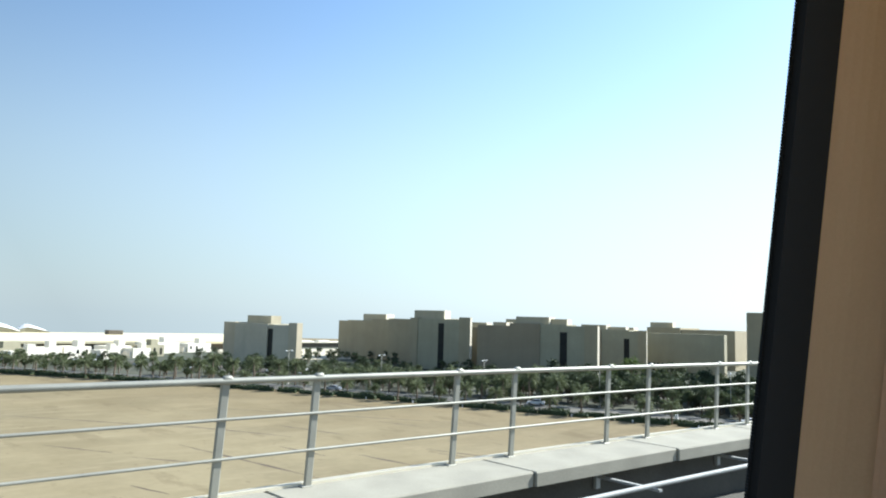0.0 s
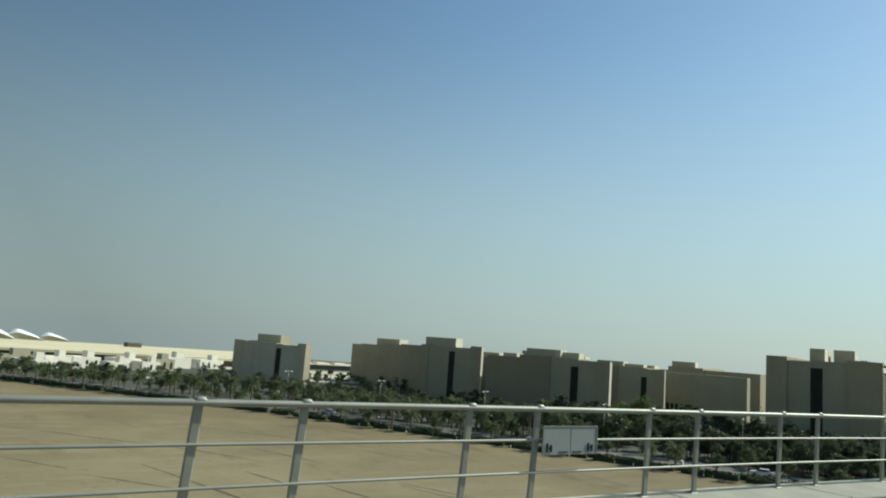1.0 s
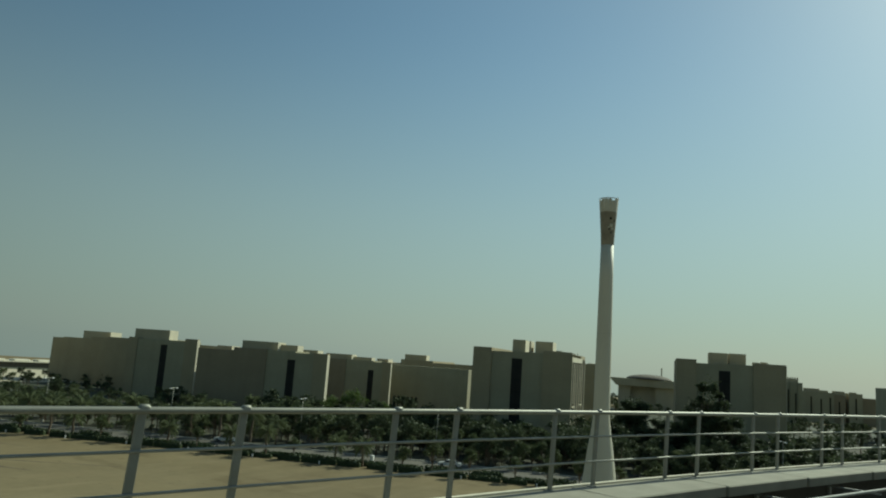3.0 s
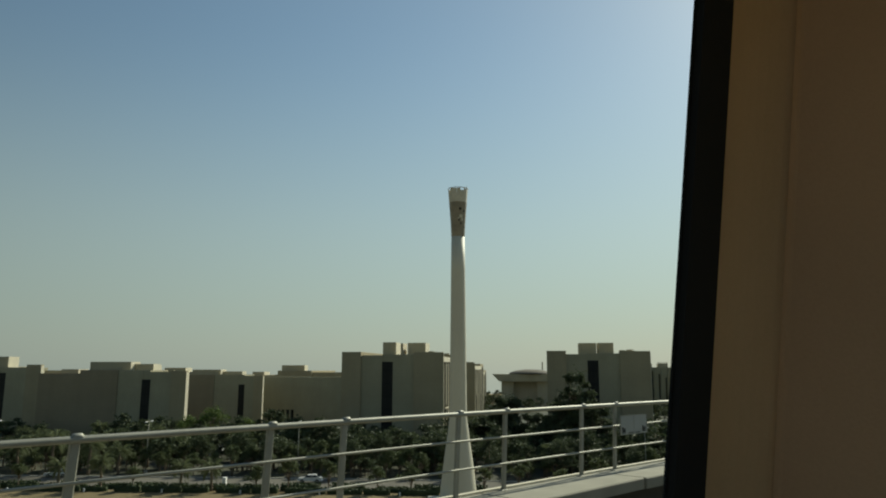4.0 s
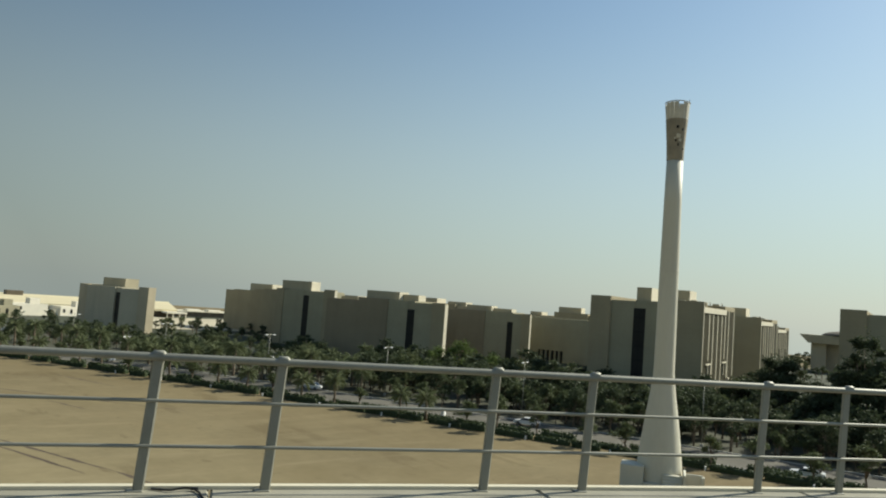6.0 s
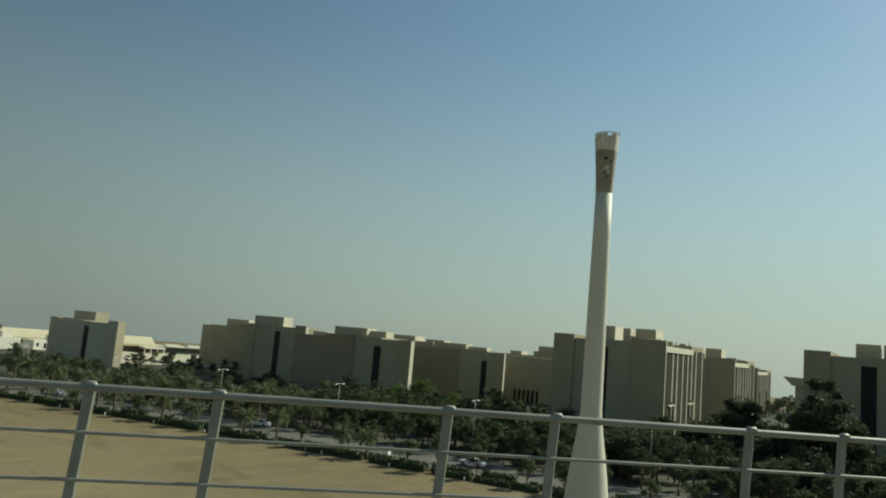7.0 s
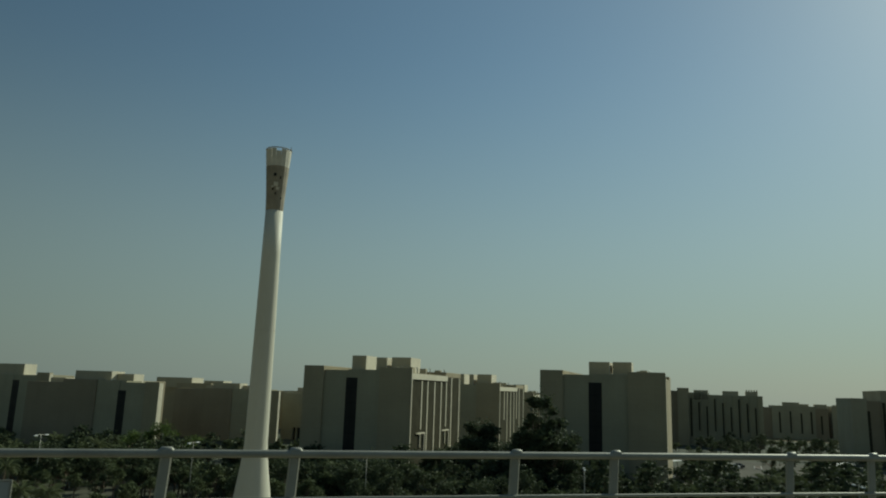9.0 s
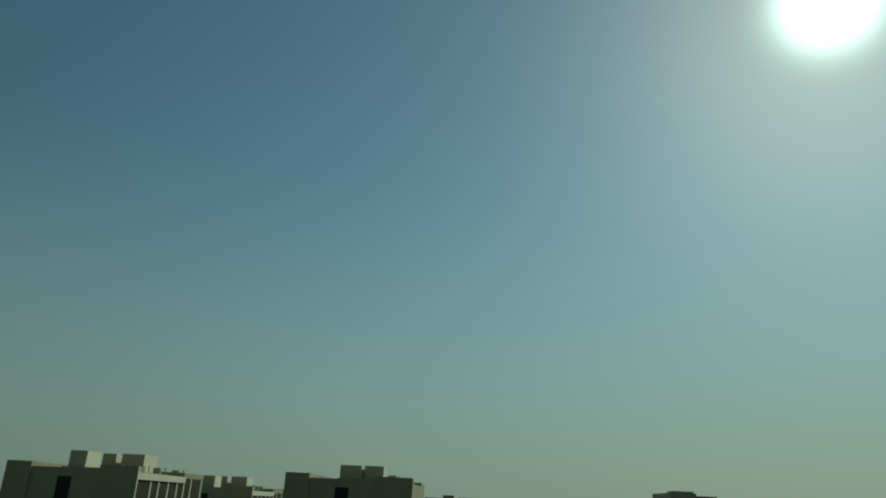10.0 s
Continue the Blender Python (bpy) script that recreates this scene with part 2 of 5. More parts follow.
DARKCON = material("dark_concrete", (0.068, 0.062, 0.048), 0.9, spread=0.35, scale=1.2, fine=20)
STEEL = material("galvanised_steel", (0.275, 0.268, 0.222), 0.55, metal=0.35, spread=0.2, scale=3, fine=30, bump=0.05, per_object=0.1)
PIPE = material("painted_conduit", (0.36, 0.36, 0.33), 0.7, metal=0.0, spread=0.15, scale=4)
BOARD = material("grey_panel_paint", (0.30, 0.31, 0.29), 0.5, spread=0.06, scale=3, bump=0.0)
BLACK = material("black_rubber", (0.006, 0.007, 0.008), 0.9, spread=0.1, scale=5, bump=0.0)
TOWER = material("tower_white_paint", (0.60, 0.57, 0.46), 0.6, spread=0.1, scale=0.25, fine=14, stretch=(1, 1, 0.2))
MESHP = material("brown_screen_panel", (0.27, 0.235, 0.17), 0.7, spread=0.3, scale=0.9, fine=6)
HEAD = material("weathered_white_panel", (0.54, 0.51, 0.42), 0.7, spread=0.22, scale=0.9, fine=6)
LOT = material("bleached_asphalt", (0.12, 0.112, 0.09), 1.0, spread=0.3, scale=0.1)
LOT.node_tree.nodes["Principled BSDF"].inputs["Specular IOR Level"].default_value = 0.1
SEAM = material("packed_earth", (0.085, 0.06, 0.037), 0.95, spread=0.3, scale=0.6)
TRUNK = material("palm_bark", (0.17, 0.13, 0.09), 0.95, spread=0.35, scale=2, fine=8, bump=0.6)
PALM = leaf_material("palm_leaf", (0.092, 0.105, 0.052))
LEAF_A = leaf_material("olive_leaf", (0.082, 0.098, 0.046))
LEAF_B = leaf_material("dark_leaf", (0.055, 0.068, 0.035))
LEAF_C = leaf_material("fresh_leaf", (0.088, 0.118, 0.034))
HEDGE = leaf_material("hedge_leaf", (0.042, 0.056, 0.027))
CANOPY = material("canopy_fabric", (0.62, 0.61, 0.57), 0.7, spread=0.1, scale=0.5)
LAMP = material("lamp_housing", (0.6, 0.6, 0.58), 0.5, spread=0.1)
TYRE = material("tyre", (0.02, 0.02, 0.02), 0.8)
CARGLASS = material("car_glass", (0.02, 0.025, 0.03), 0.08, spread=0.2, bump=0)
PAINTS = [material("car_paint_" + n, c, 0.25, spread=0.05, bump=0) for n, c in
          (("white", (0.75, 0.75, 0.74)), ("silver", (0.45, 0.46, 0.47)), ("dark", (0.04, 0.045, 0.05)), ("beige", (0.45, 0.40, 0.32)))]


# ---- mesh helpers ----
class Mesh:
    def __init__(self):
        self.v, self.f = [], []

    def add(self, vs, fs):
        n = len(self.v)
        self.v.extend(vs)
        self.f.extend([tuple(i + n for i in f) for f in fs])
        return self

    def box(self, x0, x1, y0, y1, z0, z1, m=None):
        vs = [Vector((x, y, z)) for z in (z0, z1) for x, y in ((x0, y0), (x1, y0), (x1, y1), (x0, y1))]
        if m:
            vs = [m @ v for v in vs]
        return self.add(vs, [(3, 2, 1, 0), (4, 5, 6, 7), (0, 1, 5, 4), (1, 2, 6, 5), (2, 3, 7, 6), (3, 0, 4, 7)])

    def chamfer_box(self, x0, x1, y0, y1, z0, z1, c, m=None):
        ring = lambda a, z: [Vector(p) for p in ((x0 + a, y0, z), (x1 - a, y0, z), (x1, y0 + a, z), (x1, y1 - a, z), (x1 - a, y1, z), (x0 + a, y1, z), (x0, y1 - a, z), (x0, y0 + a, z))]
        top = [Vector((min(max(p.x, x0 + c), x1 - c), min(max(p.y, y0 + c), y1 - c), z1)) for p in ring(c, z1)]
        vs = ring(c, z0) + ring(c, z1 - c) + top
        if m:
            vs = [m @ v for v in vs]
        fs = [tuple(reversed(range(8))), tuple(range(16, 24))]
        for k in (0, 8):
            fs += [(k + i, k + (i + 1) % 8, k + 8 + (i + 1) % 8, k + 8 + i) for i in range(8)]
        return self.add(vs, fs)

    def tube(self, pts, radii, n=10, caps=True):
        pts = [Vector(p) for p in pts]
        rings = []
        for i, p in enumerate(pts):
            t = (pts[min(i + 1, len(pts) - 1)] - pts[max(i - 1, 0)]).normalized()
            a = t.cross(Vector((0, 0, 1)) if abs(t.z) < 0.9 else Vector((1, 0, 0))).normalized()
            b = t.cross(a)
            r = radii[i] if hasattr(radii, "__len__") else radii
            rings.append([p + (a * math.cos(k * math.tau / n) + b * math.sin(k * math.tau / n)) * r for k in range(n)])
        vs = [v for r in rings for v in r]
        fs = [(i * n + k, i * n + (k + 1) % n, (i + 1) * n + (k + 1) % n, (i + 1) * n + k) for i in range(len(pts) - 1) for k in range(n)]
        if caps:
            fs += [tuple(reversed(range(n))), tuple(range(len(vs) - n, len(vs)))]
        return self.add(vs, fs)

    def data(self, name, mat, smooth=False):
        me = bpy.data.meshes.new(name)
        me.from_pydata([tuple(v) for v in self.v], [], self.f)
        me.materials.append(mat)
        if smooth:
            me.shade_smooth()
        me.update()
        return me


def part(name, mesh, mat, parent=None, label="", smooth=False, m=None):
    ob = new(name, mesh.data(name, mat, smooth) if isinstance(mesh, Mesh) else mesh)
    if parent:
        ob.parent = parent
    if m:
        ob.matrix_basis = m
    if label:
        ob["label"] = label
    return ob


def thing(name, label, category, group="", kind="", m=None):
    ob = new(name)
    if m:
        ob.matrix_basis = m
    return tagged(ob, label, category, group, kind)


# ---- the guideway's line: heading in degrees at every ten metres along its guardrail ----
STEP_U, HEADINGS = 10.0, (0.2, -0.1, -3.9, -7.9, -13.2, -18.0, -22.0, -26.7, -31.2, -35.3, -39.7, -44.6, -49.5, -54.4, -59.3, -64.2, -69.0)
U0, U1 = -10.0, 150.0
_us = np.arange(U0, U1 + 0.01, 0.25)
_hs = np.radians(np.interp(_us, U0 + STEP_U * np.arange(len(HEADINGS)), HEADINGS))
_mid = (_hs[1:] + _hs[:-1]) / 2
_xs = np.concatenate([[0], np.cumsum(np.cos(_mid)) * 0.25])
_ys = np.concatenate([[0], np.cumsum(np.sin(_mid)) * 0.25])
_k = int(round(-U0 / 0.25))
_xs, _ys = _xs - _xs[_k], _ys - _ys[_k]


def on_line(u, lat=0.0, z=0.0):
    """A place u metres along the guardrail, lat metres to its outer side."""
    h = float(np.interp(u, _us, _hs))
    return Vector((float(np.interp(u, _us, _xs)) - math.sin(h) * lat, float(np.interp(u, _us, _ys)) + math.cos(h) * lat, z))


def turn_at(u):
    return float(np.interp(u, _us, _hs))


def at_line(u, lat, z):
    return Matrix.Translation(on_line(u, lat, z)) @ Matrix.Rotation(turn_at(u), 4, "Z")


def sweep(u0, u1, section, step=1.0):
    """A closed section of (lat, z) carried along the line."""
    me = Mesh()
    us = np.linspace(u0, u1, max(2, int((u1 - u0) / step) + 1))
    n = len(section)
    vs = [on_line(u, a, z) for u in us for a, z in section]
    fs = [(i * n + k, (i + 1) * n + k, (i + 1) * n + (k + 1) % n, i * n + (k + 1) % n) for i in range(len(us) - 1) for k in range(n)]
    fs += [tuple(range(n)), tuple(reversed(range(len(vs) - n, len(vs))))]
    return me.add(vs, fs)


KERB_Z, RAIL_Z = 18.80, 19.90

# ---- ground ----
def ground_sheet():
    me = Mesh()
    cx, cy = 120.0, 120.0
    radii = [0, 40, 80, 120, 180, 240, 320, 420, 540, 640, 700, 900, 1400, 2500, 4500]
    n = 72
    vs = [Vector((cx, cy, 0))]
    for r in radii[1:]:
        drop = 0 if r <= 540 else -(r - 540) * 0.036
        vs += [Vector((cx + r * math.cos(k * math.tau / n), cy + r * math.sin(k * math.tau / n), drop)) for k in range(n)]
    fs = [(0, 1 + k, 1 + (k + 1) % n) for k in range(n)]
    for i in range(len(radii) - 2):
        a, b = 1 + i * n, 1 + (i + 1) * n
        fs += [(a + k, b + k, b + (k + 1) % n, a + (k + 1) % n) for k in range(n)]
    me.add(vs, fs)
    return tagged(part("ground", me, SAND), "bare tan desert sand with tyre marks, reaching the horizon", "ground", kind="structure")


ground_sheet()

# road line: the sand's edge, from far to near
EDGE = [(-60, 455), (-8, 360), (46.3, 259.6), (75, 212), (97.5, 168), (117, 122), (132.9, 79.8), (143.3, 51.1), (160, 0), (176, -50), (196, -110)]
_e = [Vector((x, y, 0)) for x, y in EDGE]
_el = [0.0]
for i in range(1, len(_e)):
    _el.append(_el[-1] + (_e[i] - _e[i - 1]).length)


def on_edge(s, off=0.0, z=0.0):
    """A place s metres along the sand's edge, off metres beyond it."""
    x = float(np.interp(s, _el, [p.x for p in _e]))
    y = float(np.interp(s, _el, [p.y for p in _e]))
    x2 = float(np.interp(s + 6, _el, [p.x for p in _e])) - float(np.interp(s - 6, _el, [p.x for p in _e]))
    y2 = float(np.interp(s + 6, _el, [p.y for p in _e])) - float(np.interp(s - 6, _el, [p.y for p in _e]))
    d = Vector((x2, y2, 0)).normalized()
    return Vector((x - d.y * off, y + d.x * off, z)), math.atan2(d.y, d.x)


def strip(off0, off1, z0, z1):
    me = Mesh()
    ss = np.arange(0, _el[-1], 6.0)
    vs, fs = [], []
    for s in ss:
        a, b = on_edge(s, off0)[0], on_edge(s, off1)[0]
        vs += [Vector((a.x, a.y, z1)), Vector((b.x, b.y, z1)), Vector((a.x, a.y, z0)), Vector((b.x, b.y, z0))]
    for i in range(len(ss) - 1):
        p, q = 4 * i, 4 * i + 4
        fs += [(p, p + 1, q + 1, q), (p + 2, p, q, q + 2), (p + 1, p + 3, q + 3, q + 1)]
    return me.add(vs, fs)


tagged(part("road", strip(5.5, 17.0, -0.2, 0.03), ASPHALT), "grey asphalt road between two rows of palms", "road", kind="structure")
tagged(part("kerb_near", strip(5.2, 5.5, -0.2, 0.18), PAVING), "pale concrete kerb along the road", "kerb", kind="structure")
tagged(part("kerb_far", strip(17.0, 17.3, -0.2, 0.18), PAVING), "pale concrete kerb along the road", "kerb", kind="structure")
tagged(part("planting_strip", strip(17.3, 52.0, -0.2, 0.02), material("dry_soil", (0.06, 0.06, 0.035), 0.95, spread=0.35, scale=0.1)), "dark soil planted with trees and shrubs", "soil", kind="structure")
tagged(part("campus_ground", strip(74.0, 330.0, -0.2, 0.015), material("dark_soil", (0.05, 0.055, 0.03), 0.95, spread=0.4, scale=0.08)), "dark planted soil and paths between the buildings", "ground", kind="structure")
tagged(part("car_park", strip(52.0, 74.0, -0.2, 0.05), material("car_park_asphalt", (0.07, 0.063, 0.048), 0.97, spread=0.3, scale=0.2, fine=40)), "grey asphalt car park before the buildings", "car park", kind="structure")


# ---- guideway ----
deck = thing("guideway", "concrete elevated railway guideway on piers", "guideway", kind="structure")
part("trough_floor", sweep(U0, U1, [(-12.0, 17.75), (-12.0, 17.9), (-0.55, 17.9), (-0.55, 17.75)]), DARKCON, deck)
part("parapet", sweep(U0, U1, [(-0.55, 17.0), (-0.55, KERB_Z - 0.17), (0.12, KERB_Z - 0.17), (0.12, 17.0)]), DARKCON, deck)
part("girder", sweep(U0, U1, [(-9.0, 15.2), (-11.5, 17.75), (0.1, 17.75), (-2.5, 15.2)], 2.0), CONCRETE, deck)
for u in range(0, 150, 30):
    c = on_line(u, -6)
    part("pier", Mesh().tube([(c.x, c.y, -0.5), (c.x, c.y, 13), (c.x, c.y, 15.2)], [1.1, 1.1, 1.7], 20), CONCRETE, deck, smooth=True)

JOINT = 0.5
slab_mesh = Mesh().chamfer_box(0.008, 2.992, -0.85, 0.15, -0.17, 0, 0.018).data("kerb_slab", CONCRETE)
kerb = thing("kerb_course", "pale precast concrete kerb slabs with open joints along the guideway", "kerb", kind="structure")
n0, n1 = int(U0 // 3) + 1, int(U1 // 3) - 1
for n in range(n0, n1):
    part("slab", slab_mesh, None, kerb, m=at_line(3 * n + JOINT, 0, KERB_Z))

tagged(part("kerb_edge", sweep(3 * n0, 3 * n1, [(0.04, KERB_Z), (0.12, KERB_Z), (0.12, KERB_Z + 0.03), (0.04, KERB_Z + 0.03)], 1.0), CREAM), "pale raised edge strip behind the railing posts", "kerb", kind="structure")

rail = thing("guardrail", "grey galvanised steel guardrail with three horizontal tubes along the kerb", "railing")
post_mesh = Mesh().chamfer_box(-0.045, 0.045, -0.02, 0.02, 0, 1.135, 0.012)
post_mesh.v = [Vector((v.x - 0.062 * (1.1 - v.z) / 1.1, v.y, v.z)) for v in post_mesh.v]  # leaned along the line to match the camera's rolling-shutter skew
post_data = post_mesh.data("post", STEEL)
base_data = Mesh().chamfer_box(-0.15, -0.02, -0.045, 0.045, 0, 0.012, 0.005).data("base_plate", STEEL)
cap_data = Mesh().tube([(-0.05, -0.035, 1.1), (-0.03, -0.035, 1.125), (0.03, -0.035, 1.125), (0.05, -0.035, 1.1)], [0.026, 0.03, 0.03, 0.026], 8).data("clamp", STEEL, True)
for n in range(n0, n1):
    for k in (0.0, 1.013):
        p = part("post", post_data, None, rail, m=at_line(3 * n + k, 0, KERB_Z))
        part("base_plate", base_data, None, p)
        part("clamp", cap_data, None, p)
for name, lat, z, r in (("top_rail", -0.035, RAIL_Z, 0.032), ("middle_rail", -0.03, KERB_Z + 0.74, 0.0155), ("lower_rail", -0.03, KERB_Z + 0.37, 0.0155)):
    part(name, Mesh().tube([on_line(u, lat, z) for u in np.arange(3 * n0, 3 * n1, 0.5)], r, 12), STEEL, rail, smooth=True)

conduit = thing("conduit", "light grey metal conduit on brackets beside the track", "pipe")
part("tube", Mesh().tube([on_line(u, -1.5, 18.6) for u in np.arange(U0, U1, 0.75)], 0.03, 10), PIPE, conduit, smooth=True)
arm = Mesh().box(-0.03, 0.03, -0.05, 0.95, -0.06, -0.03).box(-0.04, 0.04, 0.9, 0.95, -0.2, 0.05).data("bracket", PIPE)
for n in range(n0, n1):
    part("bracket", arm, None, conduit, m=at_line(3 * n + 2.0, -1.5, 18.58))


def rail_board(u):
    b = thing("rail_board", "light grey back of a sign board clamped to the guardrail", "sign", group="boards on the guardrail", m=at_line(u, -0.07, KERB_Z + 0.59))
    part("panel", Mesh().chamfer_box(0, 0.437, -0.012, 0.012, 0, 0.31, 0.004), BOARD, b)
    part("panel", Mesh().chamfer_box(0.443, 0.88, -0.012, 0.012, 0, 0.31, 0.004), BOARD, b)
    part("frame", Mesh().box(-0.012, 0.892, -0.018, 0.0, 0.31, 0.322).box(-0.012, 0.892, -0.018, 0, -0.012, 0).box(-0.012, 0, -0.018, 0, 0, 0.31).box(0.88, 0.892, -0.018, 0, 0, 0.31), STEEL, b)
    for x in (0.05, 0.73):
        part("bracket", Mesh().box(x, x + 0.022, -0.022, 0.05, 0.02, 0.12).box(x + 0.04, x + 0.07, -0.02, 0, 0.055, 0.07).box(x + 0.06, x + 0.085, -0.022, 0.0, 0.02, 0.10), BLACK, b)
    part("lower_clip", Mesh().box(0.25, 0.40, -0.022, 0, 0.012, 0.022).box(0.48, 0.63, -0.022, 0, 0.012, 0.022), BLACK, b)


for u in (13.05, 49.06, 85.06):
    rail_board(u)


# ---- mast ----
def mast():
    o = thing("telecom_mast", "tall tapered white mast with a brown screened head on a plinth", "mast", m=pose(132.8, 28.8, 0, 0, 0, 15))
    prof = [(2.82, 0.0), (2.76, 1.2), (2.58, 3.5), (2.24, 6.5), (1.92, 8.9), (1.56, 11.25), (1.30, 13.4), (1.24, 14.2), (1.19, 20), (1.12, 28), (1.05, 35), (1.0, 40.2)]
    part("shaft", Mesh().tube([(0, 0, z) for r, z in prof], [r for r, z in prof], 36), TOWER, o, smooth=True)
    for z in (12.6, 26.4):
        r = float(np.interp(z, [q for _, q in prof], [q for q, _ in prof]))
        part("joint_band", Mesh().tube([(0, 0, z - 0.04), (0, 0, z + 0.04)], r + 0.012, 36), HEAD, o, smooth=True)
    part("screen", Mesh().tube([(0, 0, z) for z in (40.2, 42, 44, 45.4)], [1.015, 1.09, 1.23, 1.34], 18), MESHP, o, "brown perforated screen round the antennas")
    ring = Mesh()
    for k in range(16):
        a, b = (k + 0.03) * math.tau / 16, (k + 0.97) * math.tau / 16
        low, high = 45.4, 47.45 - (0.3 if k in (5, 9) else 0.0)
        vs = [Vector((r * math.cos(t), r * math.sin(t), z)) for r, z in ((1.34, low), (1.49, high), (1.43, high), (1.28, low)) for t in (a, b)]
        ring.add(vs, [(0, 1, 3, 2), (2, 3, 5, 4), (4, 5, 7, 6), (6, 7, 1, 0), (0, 2, 4, 6), (1, 7, 5, 3)])
    part("crown", ring, HEAD, o, "white flared panels round the top")
    part("crown_rim", Mesh().tube([(1.48 * math.cos(k * math.tau / 32), 1.48 * math.sin(k * math.tau / 32), 47.55) for k in range(33)], 0.055, 6), MESHP, o)
    # torn spots in the screen, with dark fittings and a white sheet behind them
    for a, z, w, h, mat in ((-158, 44.3, 0.30, 0.34, BLACK), (-128, 44.0, 0.16, 0.30, BLACK), (-166, 42.6, 0.20, 0.26, BLACK), (-150, 42.1, 0.15, 0.30, BLACK), (-112, 41.6, 0.13, 0.2, BLACK), (-150, 43.2, 0.5, 0.5, HEAD), (-140, 42.7, 0.34, 0.34, HEAD), (-170, 42.9, 0.22, 0.2, HEAD)):
        r = float(np.interp(z, (40.2, 42, 44, 45.4), (1.015, 1.09, 1.23, 1.34)))
        part("torn_panel", Mesh().chamfer_box(-0.05, 0.05 if mat is BLACK else 0.03, -w / 2, w / 2, -h / 2, h / 2, 0.02), mat, o, m=pose(r * math.cos(radians(a)), r * math.sin(radians(a)), z, 0, 7, a))
    part("rod", Mesh().tube([(0.5, -1.3, 46.9), (0.5, -1.3, 48.1)], 0.035, 6), STEEL, o)
    part("rod", Mesh().tube([(0.75, -1.2, 46.9), (0.75, -1.2, 48.0)], 0.035, 6), STEEL, o)
    # the foot: a low plinth, a service block beside it and a short flight of steps with a cheek wall
    foot = pose(0, 0, 0, 0, 0, -75)
    part("plinth", Mesh().chamfer_box(-3.2, 3.2, -3.2, 3.0, -0.2, 0.6, 0.06), TOWER, o, m=foot)
    part("service_block", Mesh().chamfer_box(-4.4, -1.7, -3.0, -0.2, -0.2, 3.1, 0.1), TOWER, o, "white rendered service block", m=foot)
    part("low_wall", Mesh().chamfer_box(-1.7, 0.4, -3.2, -2.8, -0.2, 1.3, 0.05), TOWER, o, m=foot)
    part("cheek_wall", Mesh().chamfer_box(2.72, 3.0, -4.2, -0.6, -0.2, 2.9, 0.05), TOWER, o, m=foot)
    part("cheek_wall", Mesh().chamfer_box(3.0, 4.9, -2.2, -1.9, -0.2, 2.75, 0.05), TOWER, o, m=foot)
    part("end_post", Mesh().chamfer_box(4.7, 5.1, -2.5, -1.8, -0.2, 2.6, 0.05), TOWER, o, m=foot)
    for k in range(7):
        part("step", Mesh().chamfer_box(0.45, 2.7, -4.6 + 0.3 * k, -2.0, -0.2, 0.62 + 0.3 * k, 0.03), TOWER, o, m=foot)


mast()


# ---- buildings ----
FRONT = 15.0


def wing(me, u0, u1, v0, v1, top):
    """A block with a low parapet round its roof."""
    ring = lambda a, z: [Vector((x, y, z)) for x, y in ((u0 + a, v0 + a), (u1 - a, v0 + a), (u1 - a, v1 - a), (u0 + a, v1 - a))]
    a = min(0.35, (u1 - u0) / 4, (v1 - v0) / 4)
    vs = ring(0, -0.5) + ring(0, top - 0.05) + ring(0.05, top) + ring(a, top) + ring(a, top - 0.9)
    fs = [(3, 2, 1, 0), (16, 17, 18, 19)]
    for k in (0, 4, 8, 12):
        fs += [(k + i, k + (i + 1) % 4, k + 4 + (i + 1) % 4, k + 4 + i) for i in range(4)]
    me.add(vs, fs)


